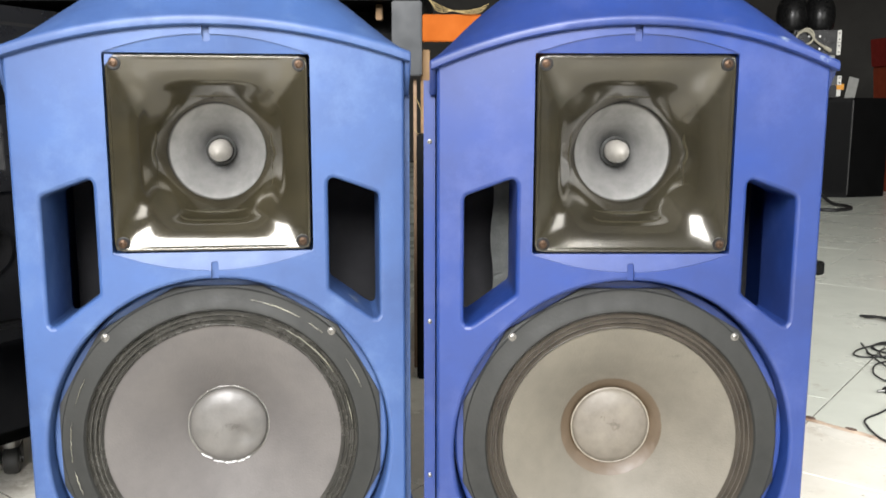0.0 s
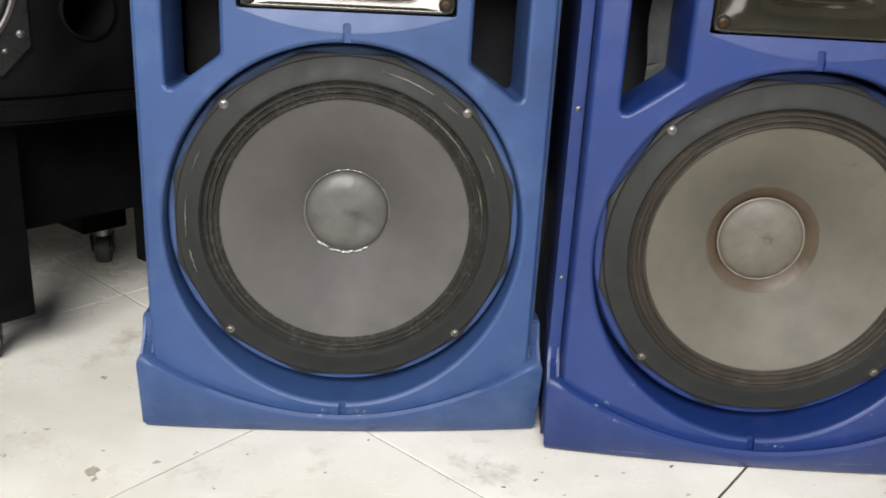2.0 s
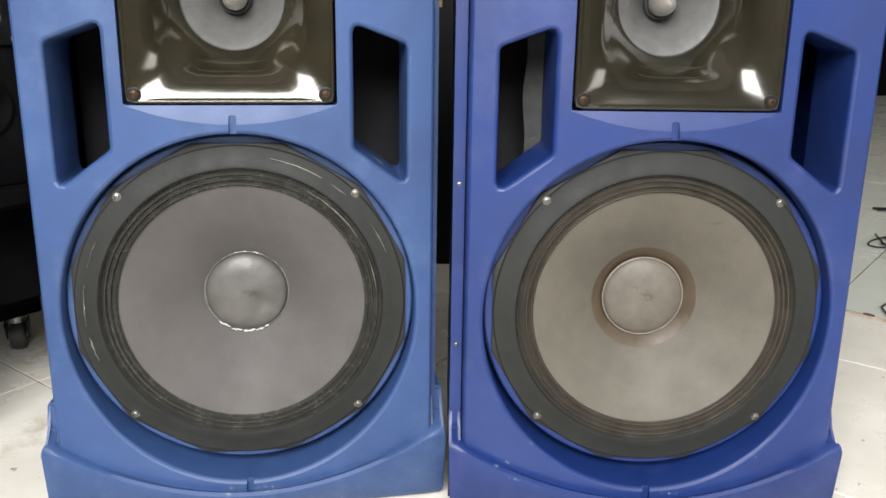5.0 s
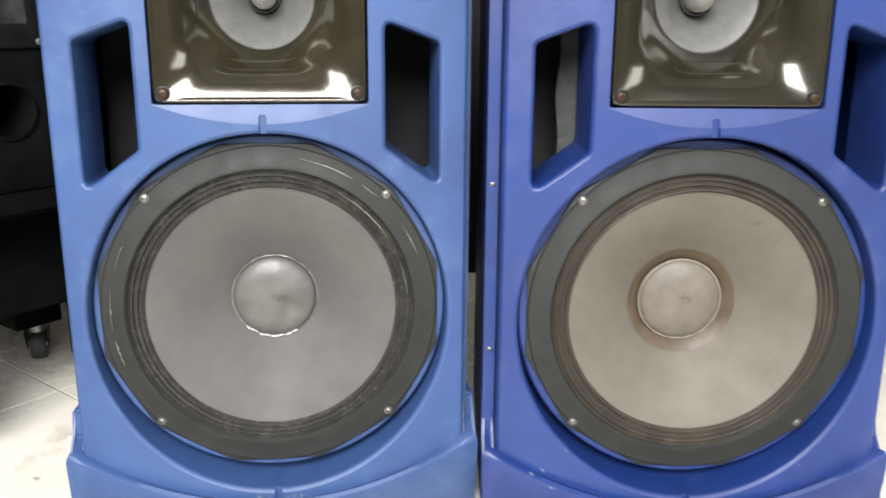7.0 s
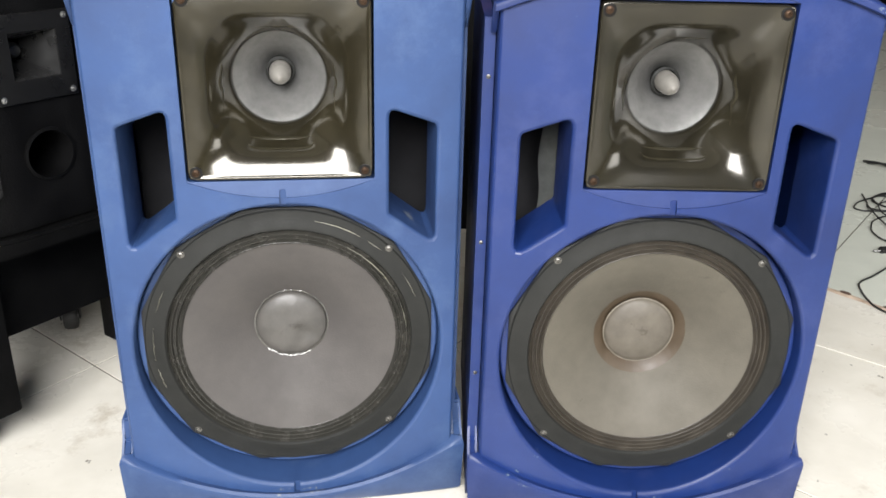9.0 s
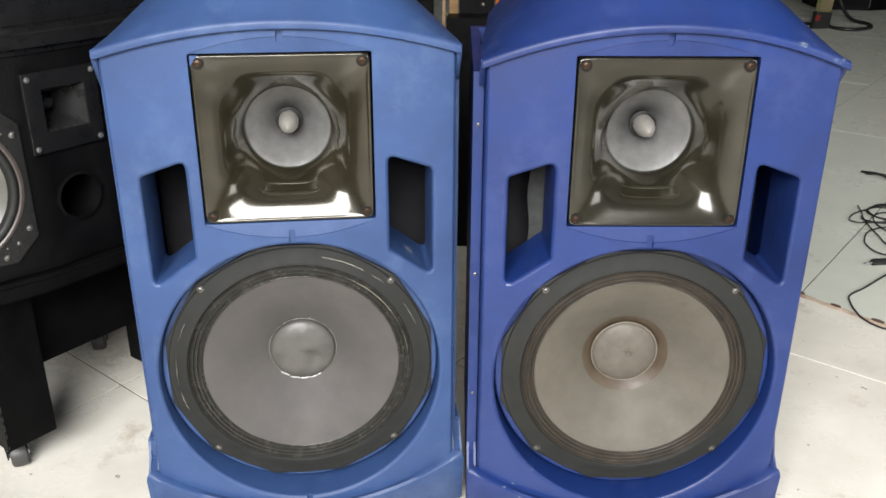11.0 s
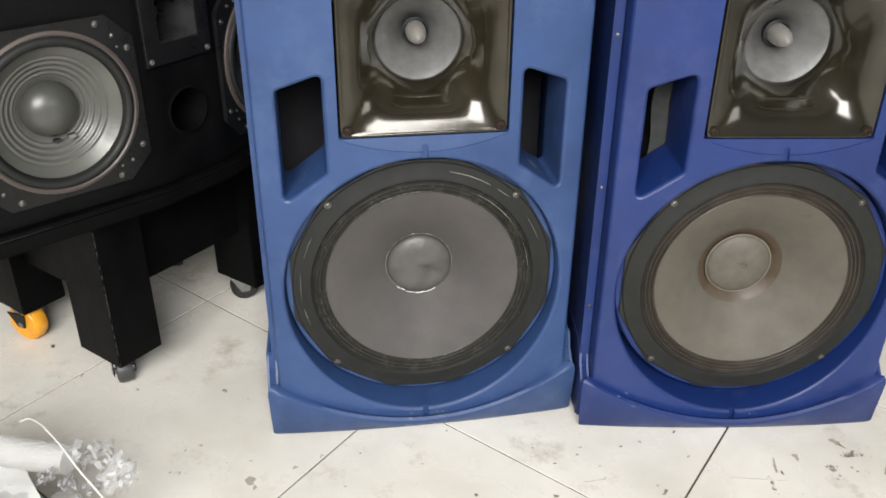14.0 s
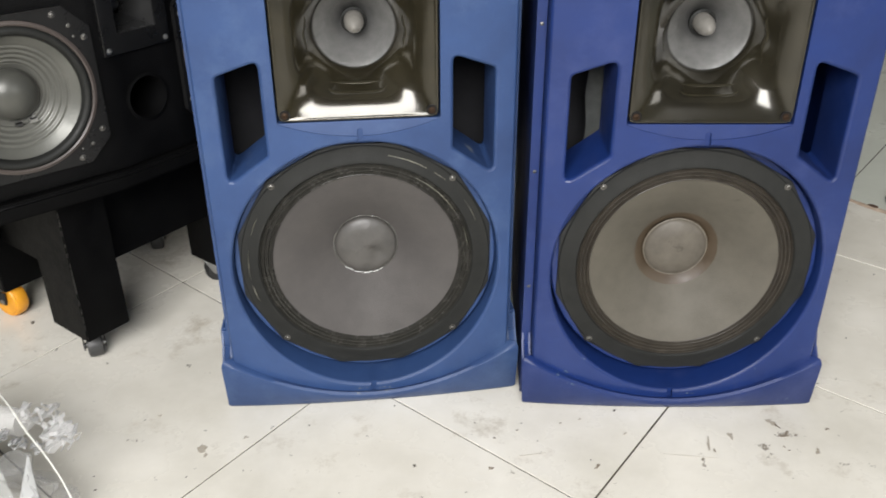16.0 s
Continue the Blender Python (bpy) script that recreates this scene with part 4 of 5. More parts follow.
def trolley():
    t = thing("trolley", pose(-0.744, 1.063, 0, 0, 0, 56), "black painted wooden trolley with four legs on casters", "trolley")
    sx, sy = 0.083, 0.105
    for x, y, cx, cy, r, m, turn in ((0, 0, 0.034, 0.046, 0.023, CASTER_RUBBER, -28), (0.30, 0, 0.338, 0.088, 0.027, CABLE, -124),
                                     (0, 0.265, 0.020, 0.305, 0.036, YELLOW, -169), (0.30, 0.265, 0.345, 0.285, 0.027, CASTER_RUBBER, -37)):
        part("leg", box(x, x + sx, y, y + sy, 0.067, 0.332, 0.002), BLACK_WOOD, t)
        caster(t, cx, cy, 0.067, r, m, radians(turn))
    for k in range(14):   # paint rubbed off the near edge of the first leg
        z0 = 0.072 + 0.018 * k + 0.006 * noise.noise(Vector((k * 1.3, 0, 4)))
        z1 = z0 + 0.006 + 0.035 * abs(noise.noise(Vector((k * 2.1, 3, 0))))
        part("worn_edge", cyl((0.0009, 0.0009, z0), (0.0009, 0.0009, z1), 0.0006 + 0.0006 * abs(noise.noise(Vector((k * 1.9, 7, 2)))), 0.0006, 6), WORN, t)
    part("rail", box(sx + 0.001, 0.299, 0.03, 0.058, 0.177, 0.33, 0.002), BLACK_WOOD, t)
    part("rail", box(sx + 0.001, 0.299, 0.31, 0.34, 0.19, 0.33, 0.002), BLACK_WOOD, t)
    part("rail", box(0.02, 0.045, sy + 0.001, 0.264, 0.17, 0.33, 0.002), BLACK_WOOD, t)
    part("rail", box(0.335, 0.36, sy + 0.001, 0.264, 0.19, 0.33, 0.002), BLACK_WOOD, t)


trolley()


case = thing("equipment_case", pose(-1.62, 1.40, 0, 0, 0, 8), "dark green equipment case standing on the tiles", "case")
part("case_body", box(0, 0.5, 0, 0.34, 0.004, 0.46, 0.012), GREEN_DARK, case)
part("lid", box(-0.004, 0.504, -0.004, 0.344, 0.461, 0.52, 0.01), GREEN_DARK, case)
part("corner_guard", box(0.46, 0.508, -0.008, -0.0045, 0.42, 0.52, 0.002), STEEL, case)


# ---- the plastic bag of packing ----
def plastic_bag():
    b = thing("plastic_bag", pose(-0.72, 0.60, 0, 0, 0, 15), "crumpled clear plastic bag full of grey packing", "plastic bag")

    def blob(sx, sy, sz, rough, seed, cx=0, cy=0):
        bm = bmesh.new()
        bmesh.ops.create_icosphere(bm, subdivisions=5, radius=1)
        for v in bm.verts:
            p = v.co.copy()
            k = 1 + rough * noise.fractal(p * 1.6 + Vector((seed, 0, 0)), 1.0, 2.0, 4) + 0.35 * rough * abs(noise.noise(p * 5 + Vector((0, seed, 0))))
            z = max(-0.96, p.z)
            v.co = Vector((cx + p.x * sx * k, cy + p.y * sy * k, max(0.0, (z * k + 0.96) * sz)))
        return bm
    part("film", blob(0.135, 0.115, 0.085, 0.42, 9.0, -0.03, 0.04), FILM, b, "clear crinkled plastic film")
    # folded white sheet inside, a pale roll behind it and a grey flap
    rows = []
    for k in range(15):
        u = k / 14
        row_ = []
        for q in range(19):
            v = q / 18
            p = Vector((-0.17, 0.16)).lerp(Vector((0.006, 0.176)), v).lerp(Vector((-0.09, 0.03)).lerp(Vector((0.058, 0.075)), v), u)
            z = 0.155 - 0.05 * u - 0.02 * v + 0.012 * noise.noise(Vector((u * 4, v * 5, 2))) + 0.010 * abs(noise.noise(Vector((u * 9, v * 9, 5))))
            row_.append((p.x, p.y, z))
        rows.append(row_)
    bm = loft(rows)
    bmesh.ops.solidify(bm, geom=bm.faces[:], thickness=0.004)
    part("contents", bm, WHITE_SHEET, b, "folded white plastic sheet")
    part("roll", cyl((-0.14, 0.25, 0.145), (0.065, 0.158, 0.145), 0.024, 0.019, 20), FILM_ROLL, b, "pale translucent film roll")
    part("flap", prism([(0.0, 0.0), (0.03, 0.0), (0.012, 0.075)], -0.002, 0.002), GREY_STUFF, b, "grey folded flap").matrix_local = Matrix.Translation((0.062, 0.062, 0.075)) @ Matrix.Rotation(radians(-52), 4, "X")
    rn = random.Random(11)
    for cx, cy, cz, w_, h_, tilt in ((0.108, 0.098, 0.2, 0.046, 0.032, 10), (0.140, 0.058, 0.196, 0.046, 0.04, -35), (0.098, 0.096, 0.15, 0.024, 0.014, 0), (0.07, 0.11, 0.15, 0.02, 0.012, 15), (0.043, 0.124, 0.152, 0.022, 0.014, 0)):
        # gathered film end: a small sheet with sharp random folds
        bm = bmesh.new()
        grid = []
        for a in range(11):
            grid.append([bm.verts.new((w_ * (b_ / 10 - 0.5) + rn.uniform(-0.003, 0.003), rn.uniform(-0.014, 0.014), h_ * (a / 10 - 0.5) + rn.uniform(-0.003, 0.003))) for b_ in range(11)])
        for a in range(10):
            for b_ in range(10):
                if (a - 5) ** 2 + (b_ - 5) ** 2 < 30 and rn.random() > 0.25:
                    bm.faces.new((grid[a][b_], grid[a][b_ + 1], grid[a + 1][b_ + 1], grid[a + 1][b_]))
        bmesh.ops.delete(bm, geom=[v for v in bm.verts if not v.link_faces], context="VERTS")
        bmesh.ops.transform(bm, matrix=Matrix.Translation((cx, cy, cz)) @ Matrix.Rotation(radians(tilt), 4, "Y") @ Matrix.Rotation(radians(-25), 4, "X"), verts=bm.verts[:])
        part("crumpled_end", bm, FILM_GLINT, b, "crumpled glinting film end", smooth=0)
    tube([(0.010, 0.20, 0.185), (0.028, 0.182, 0.2), (0.062, 0.132, 0.205), (0.095, 0.08, 0.19), (0.125, 0.04, 0.172), (0.15, 0.0, 0.15), (0.18, -0.06, 0.09), (0.19, -0.10, 0.02)], 0.0012, "seam", PAPER, b, "pale folded seam")
    part("paper_scrap", box(0.05, 0.10, 0.02, 0.10, 0.03, 0.036, 0.002), CARDBOARD, b)


plastic_bag()


# ---- things in the dim room behind ----
BACK = Matrix.Translation((0.03, 0.61, 0)) @ Matrix.Scale(0.69, 4)   # where the pile stands and its size


def tall_cabinet():
    c = thing("pa_cabinet", BACK @ pose(3.68, 8.95, 0, 0, 0, 0), "tall black loudspeaker cabinet standing on the tiles", "loudspeaker")
    bm = slab(rounded([(0, 0.03), (0.50, -0.05), (0.98, 0.12), (0.98, 0.6), (0, 0.6)], 0.012), 0.0, 1.085)
    part("cabinet_body", bm, BLACK_TOLEX, c)
    part("grille", box(0.015, 0.49, -0.012, -0.004, 0.05, 1.04, 0.002), BLACK_WOOD, c).matrix_local = Matrix.Translation((0, 0.03, 0)) @ Matrix.Rotation(math.atan2(-0.08, 0.50), 4, "Z")
    part("edge_trim", box(-0.006, 0.006, -0.006, 0.006, 0.03, 1.06, 0.002), AMP_GREY, c, "worn grey edge trim").matrix_local = Matrix.Translation((0.50, -0.052, 0))


tall_cabinet()


def amplifier(x, y, z, w, h, body, label, ears=True):
    a = thing("amplifier", BACK @ pose(x, y, z, 0, 0, -6), label, "amplifier", "stacked amplifiers")
    part("chassis", box(0, w, 0, 0.35, 0, h, 0.003), body, a)
    part("front_plate", box(-0.003, w + 0.003, -0.008, -0.001, 0.002, h - 0.002, 0.001), body, a)
    if ears:
        part("rack_ear", box(w + 0.004, w + 0.045, -0.008, -0.003, 0.002, h - 0.002, 0.001), PAPER, a, "white slotted rack ear")
        for k in (0.25, 0.75):
            part("slot", box(w + 0.018, w + 0.034, -0.010, -0.0085, h * k - 0.006, h * k + 0.006), CABLE, a)
    for k in (0.35, 0.6):
        part("knob", cyl((w * k, -0.008, h * 0.5), (w * k, -0.024, h * 0.5), 0.014, 0.012), STEEL, a)


for x, z, w, h, m, lab, ears in (
        (3.52, 1.086, 0.42, 0.13, BLACK_PLATE, "black rack amplifier with a yellow tag", False),
        (3.50, 1.217, 0.44, 0.10, AMP_GREY, "grey rack amplifier with white switches", True),
        (3.52, 1.318, 0.36, 0.09, AMP_GREY, "small grey mixer amplifier in the stack", False),
        (3.50, 1.409, 0.40, 0.12, PAPER_DIM, "white-fronted rack unit in the stack", False),
        (3.47, 1.530, 0.44, 0.13, BLACK_PLATE, "black rack amplifier with white ears", True),
        (3.47, 1.661, 0.44, 0.13, BLACK_PLATE, "black rack amplifier with white ears", True)):
    amplifier(x, 8.83, z, w, h, m, lab, ears)
tag = thing("price_tag", BACK @ pose(3.93, 8.79, 1.10, 0, 0, 0), "yellow and white paper tag hanging from an amplifier", "tag")
part("paper", box(0, 0.06, 0, 0.002, 0, 0.13), PAPER, tag)
part("band", box(0, 0.09, -0.003, -0.001, 0.07, 0.13), YELLOW, tag)


for dx, k in ((-0.12, 0), (0.17, 1)):
    t_ = thing("dark_pot", BACK @ pose(3.62 + dx, 9.0, 1.792), "glossy dark rounded pot on the amplifiers", "pot", "dark pots")
    pot = revolve([(0.001, 0.0), (0.13, 0.0), (0.155, 0.05), (0.165, 0.16), (0.155, 0.26), (0.125, 0.33), (0.07, 0.375), (0.001, 0.39)], 40)
    bmesh.ops.transform(pot, matrix=Matrix.Rotation(radians(90), 4, "X"), verts=pot.verts[:])
    part("pot_body", pot, BLACK_PLATE, t_)
adapter = thing("cable_coil", BACK @ pose(3.50, 8.79, 1.54), "pale coiled cable hanging over the amplifiers", "cable")
tube([(0, 0, 0.22), (0.1, -0.02, 0.26), (0.16, -0.02, 0.18), (0.08, -0.02, 0.1), (-0.02, -0.02, 0.15), (0.06, -0.03, 0.24), (0.2, -0.03, 0.12), (0.28, -0.03, 0.07)], 0.012, "lead", CABLE_PALE, adapter)
plug = thing("power_plug", BACK @ pose(3.76, 8.76, 1.60, 0, 30, 0), "pale plastic plug on a coiled cable", "plug")
part("plug_body", box(0, 0.09, -0.02, 0.02, 0, 0.035, 0.008), CABLE_PALE, plug)
wrapped = thing("wrapped_panel", BACK @ pose(3.14, 7.62, 0, 0, 5, 12), "panel in crinkled plastic wrap leaning on the cabinet", "panel")
bm = box(0, 0.16, 0, 0.05, 0.16, 1.08, 0.015)
bmesh.ops.subdivide_edges(bm, edges=bm.edges[:], cuts=4, use_grid_fill=True)
for v in bm.verts:
    v.co += Vector((1, 1, 0)) * 0.014 * noise.noise(v.co * 9)
part("panel_board", bm, WRAP, wrapped)
part("foot_block", box(0.0, 0.17, 0.0, 0.06, 0.0, 0.159, 0.006), CABLE, wrapped)
part("red_label", box(0.0, 0.05, -0.006, -0.001, 0.08, 0.13, 0.001), RED, wrapped)
wire = thing("power_cable", BACK @ pose(3.25, 7.55, 0), "black power cable looped on the tiles", "cable")
tube([(0.2, 0.75, 0.5), (0.16, 0.6, 0.1), (0.1, 0.3, 0.016), (0.14, -0.02, 0.016), (0.36, 0.02, 0.016), (0.5, 0.28, 0.016), (0.40, 0.55, 0.05), (0.3, 0.72, 0.3)], 0.018, "lead", CABLE, wire)
tube([(0.24, 0.76, 0.6), (0.2, 0.6, 0.3), (0.16, 0.45, 0.06), (0.05, 0.35, 0.016), (-0.2, 0.3, 0.016)], 0.016, "lead", CABLE, wire)
for x, y, z, sz, m, lab in ((4.92, 9.6, 0.0, (0.62, 0.45, 0.5), ORANGE_RED, "orange-red plastic crate in a stack"), (4.93, 9.6, 0.501, (0.6, 0.45, 0.5), ORANGE_RED, "orange-red plastic crate in a stack"),
                            (4.94, 9.6, 1.002, (0.6, 0.45, 0.46), ORANGE_RED, "orange-red plastic crate in a stack"), (4.86, 9.55, 1.463, (0.7, 0.45, 0.32), RED, "red plastic tub piled with parts")):
    e = thing("plastic_crate", BACK @ pose(x, y, z, 0, 0, 8), lab, "crate", "red crates")
    bm = bmesh.new()
    w, d, h = sz
    loft([[(0.04, 0.04, 0.0), (w - 0.04, 0.04, 0.0), (w - 0.04, d, 0.0), (0.04, d, 0.0), (0.04, 0.04, 0.0)],
          [(0, 0, h), (w, 0, h), (w, d, h), (0, d, h), (0, 0, h)],
          [(0.015, 0.015, h), (w - 0.015, 0.015, h), (w - 0.015, d - 0.015, h), (0.015, d - 0.015, h), (0.015, 0.015, h)],
          [(0.05, 0.05, 0.02), (w - 0.05, 0.05, 0.02), (w - 0.05, d - 0.03, 0.02), (0.05, d - 0.03, 0.02), (0.05, 0.05, 0.02)]], bm)
    part("shell", bm, m, e)
    part("rim", box(-0.012, w + 0.012, -0.012, -0.001, h - 0.05, h - 0.005, 0.004), m, e)
tools = thing("metal_bar", BACK @ pose(4.90, 9.72, 1.50, 0, 24, 0), "grey metal bar sticking out of a red tub", "metal bar")
part("bar", box(0, 0.03, 0, 0.03, 0, 0.5, 0.003), AMP_GREY, tools)
white = thing("paper_sheet", BACK @ pose(4.10, 8.95, 1.086, -10, 14, 0), "white paper sheet standing behind the amplifiers", "paper")
part("sheet", box(0, 0.11, 0, 0.004, 0, 0.24, 0.001), PAPER_DIM, white)

# shelf and boards seen between the two blue loudspeakers
shelf = thing("steel_shelf", pose(0, 0, 0), "dark grey steel shelf rack crowded with boards", "shelf")
part("side_plate", box(-0.146, -0.075, 2.150, 2.19, 0.737, 0.911, 0.003), GREY_POST, shelf)
part("shelf_board", box(-1.6, -0.072, 2.145, 2.75, 0.912, 0.955, 0.003), BLACK_WOOD, shelf)
part("back_panel", box(-1.6, -0.161, 2.40, 2.42, 0.0, 0.911, 0.002), BLACK_WOOD, shelf)
part("upright", box(-0.160, -0.130, 2.40, 2.43, 0.0, 0.911, 0.002), BLACK_WOOD, shelf)
part("bracket", box(-0.190, -0.174, 2.21, 2.24, 0.872, 0.910, 0.002), PINE, shelf)
case_b = thing("speaker_box", pose(-0.055, 2.20, 0), "black board box standing between orange boards", "box")
part("box_body", box(0, 0.088, 0, 0.3, 0, 0.78, 0.004), BLACK_WOOD, case_b)
# added black board: puts the darkness into the gap between the blue loudspeakers
part("gap_dark_board", box(-0.03, 0.44, -0.10, -0.011, 0, 0.60, 0.004), BLACK_WOOD, case_b)
for z in (0.62, 0.665):
    screw("screw", 0.06, 0.0, z, 0.003, CHROME, case_b, 0.003)
bd = thing("orange_board", pose(-0.074, 2.16, 0.0), "orange painted board resting on a pine post", "board", "orange boards")
part("board", box(0, 0.42, 0.0, 0.02, 0.817, 0.880, 0.002), ORANGE, bd)
part("stand", box(0.36, 0.42, 0.0201, 0.05, 0.0, 0.817, 0.002), PINE, bd)
bd = thing("orange_board", pose(0.036, 2.19, 0.0), "orange painted board standing upright behind", "board", "orange boards")
part("board", box(0, 0.30, 0.0, 0.02, 0.0, 0.74, 0.002), ORANGE, bd)
st = thing("wood_strip", pose(-0.098, 2.195, 0.0, 0, 0, 0), "narrow pine strip standing upright", "wood strip")
part("strip", box(0.018, 0.040, 0.0, 0.0045, 0.0, 0.80, 0.002), PINE, st)
part("strip_edge", box(0.0, 0.0078, 0.002, 0.012, 0.0, 0.73, 0.001), CARDBOARD, st)
rp = thing("straw_cord", pose(-0.018, 0, -0.051), "frayed pale straw cord lying over the orange board", "cord")
for k in range(4):
    tube([(-0.052 + 0.006 * k, 2.152, 0.972 - 0.004 * k), (-0.02, 2.150, 0.953 - 0.005 * k), (0.02, 2.152, 0.938), (0.064, 2.15, 0.931 + 0.003 * k), (0.09 + 0.004 * k, 2.15, 0.938 + 0.005 * k)], 0.0008, "strand", STRAW, rp)
for k, (z0, z1) in enumerate(((0.74, 0.69), (0.66, 0.60), (0.58, 0.55))):
    tube([(-0.078, 2.188, z0), (-0.068 + 0.006 * k, 2.184, (z0 + z1) / 2 + 0.01), (-0.056, 2.188, z1)], 0.0009, "strand", STRAW, rp)
blk = thing("floor_block", pose(1.375, 3.50, 0, 0, 0, 20), "small black block lying on the tiles", "block")
part("block_body", box(0, 0.11, 0, 0.08, 0, 0.055, 0.006), BLACK_PLATE, blk)


tg = thing("cable_tangle", Matrix.Translation((0, -0.036, 0)) @ Matrix.Diagonal((0.957, 1, 1, 1)), "tangled thin black cables on the tiles", "cable")
for pts in (((1.204, 2.498), (1.19, 2.43), (1.175, 2.369), (1.26, 2.37), (1.36, 2.45), (1.30, 2.52), (1.22, 2.47)),
            ((1.38, 2.54), (1.217, 2.463), (1.14, 2.40), (1.133, 2.372), (1.2, 2.36), (1.28, 2.35), (1.40, 2.42), (1.44, 2.52), (1.34, 2.5)),
            ((1.34, 2.33), (1.24, 2.33), (1.151, 2.286), (1.118, 2.24), (1.101, 2.185), (1.118, 2.126), (1.22, 2.11), (1.36, 2.2), (1.4, 2.32)),
            ((1.33, 2.44), (1.27, 2.49), (1.21, 2.44), (1.26, 2.38), (1.34, 2.42), (1.30, 2.5), (1.22, 2.46), (1.28, 2.36), (1.38, 2.38)),
            ((1.175, 2.40), (1.16, 2.26), (1.175, 2.18), (1.25, 2.2), (1.35, 2.3), (1.29, 2.43), (1.2, 2.38), (1.24, 2.24), (1.36, 2.22))):
    tube([(x, y, 0.004 + 0.012 * abs(noise.noise(Vector((x * 9, y * 9, k))))) for k, (x, y) in enumerate(pts)], 0.0022, "lead", CABLE, tg)
part("in_line_switch", box(1.16, 1.215, 2.165, 2.19, 0.002, 0.018, 0.004), CABLE, tg)
w2 = thing("loose_cable", Matrix.Translation((0, -0.016, 0)) @ Matrix.Diagonal((0.972, 1, 1, 1)), "thin black cable trailing over the broken joint", "cable")
tube([(1.32, 2.2, 0.012), (1.16, 2.06, 0.005), (1.047, 1.969, 0.005), (0.965, 1.895, 0.005), (0.912, 1.85, 0.005), (0.899, 1.812, 0.006), (0.894, 1.77, 0.006), (0.898, 1.727, 0.006), (0.928, 1.687, 0.005), (1.03, 1.66, 0.005), (1.22, 1.67, 0.005)], 0.0022, "lead", CABLE, w2)
w3 = thing("loose_cable", Matrix.Translation((0, -0.055, 0)) @ Matrix.Diagonal((0.955, 1, 1, 1)), "thin dark twisted wire on the tiles", "cable")
tube([(1.36, 2.86, 0.005), (1.40, 2.81, 0.012), (1.44, 2.74, 0.006), (1.55, 2.7, 0.005)], 0.004, "lead", CABLE, w3)
tube([(1.365, 2.84, 0.005), (1.41, 2.79, 0.016), (1.46, 2.75, 0.009), (1.56, 2.66, 0.005)], 0.0035, "lead", CABLE, w3)
jack = thing("jack_plug", pose(1.015, 2.03, 0, 0, 0, 10), "small black jack plug on the tiles", "plug")
part("plug_body", box(0, 0.055, -0.008, 0.008, 0, 0.016, 0.004), CABLE, jack)
part("prong", cyl((-0.018, -0.004, 0.008), (0.0, -0.004, 0.008), 0.0025, n=8), STEEL, jack)

# ---- room ----
X0, X1, Y0, Y1, H = -1.78, 7.0, -2.7, 11.0, 3.1


def structure(name, bm, material, label):
    ob = part(name, bm, material, None, label, smooth=0)
    return tagged(ob, label, "wall" if "wall" in name else name.split("_")[0], kind="structure")


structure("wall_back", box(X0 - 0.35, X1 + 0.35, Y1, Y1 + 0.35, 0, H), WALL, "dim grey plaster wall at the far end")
# unseen left wall, set close to cut the light on the left floor
structure("wall_left", box(X0 - 0.35, X0, Y0, Y1, 0, H), WALL, "unseen dim grey plaster side wall")
structure("wall_right", box(X1, X1 + 0.35, Y0, Y1, 0, H), WALL, "unseen dim grey plaster side wall")
structure("ceiling", box(X0 - 0.35, X1 + 0.35, -0.4, Y1 + 0.35, H, H + 0.1), CEIL, "off-white board ceiling")
structure("ground", box(-40, 40, -40, Y0 - 0.151, -0.1, -0.02), GROUT_LIGHT, "pale concrete street outside")

# tiled floor: square tiles laid at an angle, on a recessed bed
floor = structure("floor", box(X0, X1, Y0, Y1, -0.05, -0.0025), GROUT, "ivory glazed floor tiles laid diagonally, dirty joints")
S, ANG = 0.474, radians(-36)
E1, E2 = Vector((math.cos(ANG), math.sin(ANG))), Vector((-math.sin(ANG), math.cos(ANG)))
P_OFF, Q_OFF = -0.417, 0.697
# the newer tiles run slightly askew
ORIGIN, S1, S2 = Vector((-0.692, 1.377)), 0.482, 0.482
A1, A2 = radians(-37), radians(56.5)
N1, N2 = Vector((math.cos(A1), math.sin(A1))), Vector((math.cos(A2), math.sin(A2)))


def tile_mesh(name, material, tight=False):
    g, h = S / 2 - 0.0017, 0.0003
    gy = (S / 2 - 0.0002) / g if tight else 1.0
    bm = bmesh.new()
    lo = [bm.verts.new((x * g, y * g * gy, -0.004)) for x, y in ((-1, -1), (1, -1), (1, 1), (-1, 1))]
    mi = [bm.verts.new((x * g, y * g * gy, -h * 0.6)) for x, y in ((-1, -1), (1, -1), (1, 1), (-1, 1))]
    hi = [bm.verts.new((x * (g - h), y * (g * gy - h * (0.15 if tight else 1)), 0)) for x, y in ((-1, -1), (1, -1), (1, 1), (-1, 1))]
    for a, b in ((lo, mi), (mi, hi)):
        for k in range(4):
            bm.faces.new((a[k], a[(k + 1) % 4], b[(k + 1) % 4], b[k]))
    bm.faces.new(hi)
    for v in bm.verts:
        if tight:
            p = E1 * v.co.x + E2 * v.co.y
        else:
            p = N1 * (v.co.x * S1 / S) + N2 * (v.co.y * S2 / S)
        v.co.x, v.co.y = p.x, p.y
    me = bpy.data.meshes.new(name)
    bm.to_mesh(me)
    bm.free()
    me.materials.append(material)
    return me


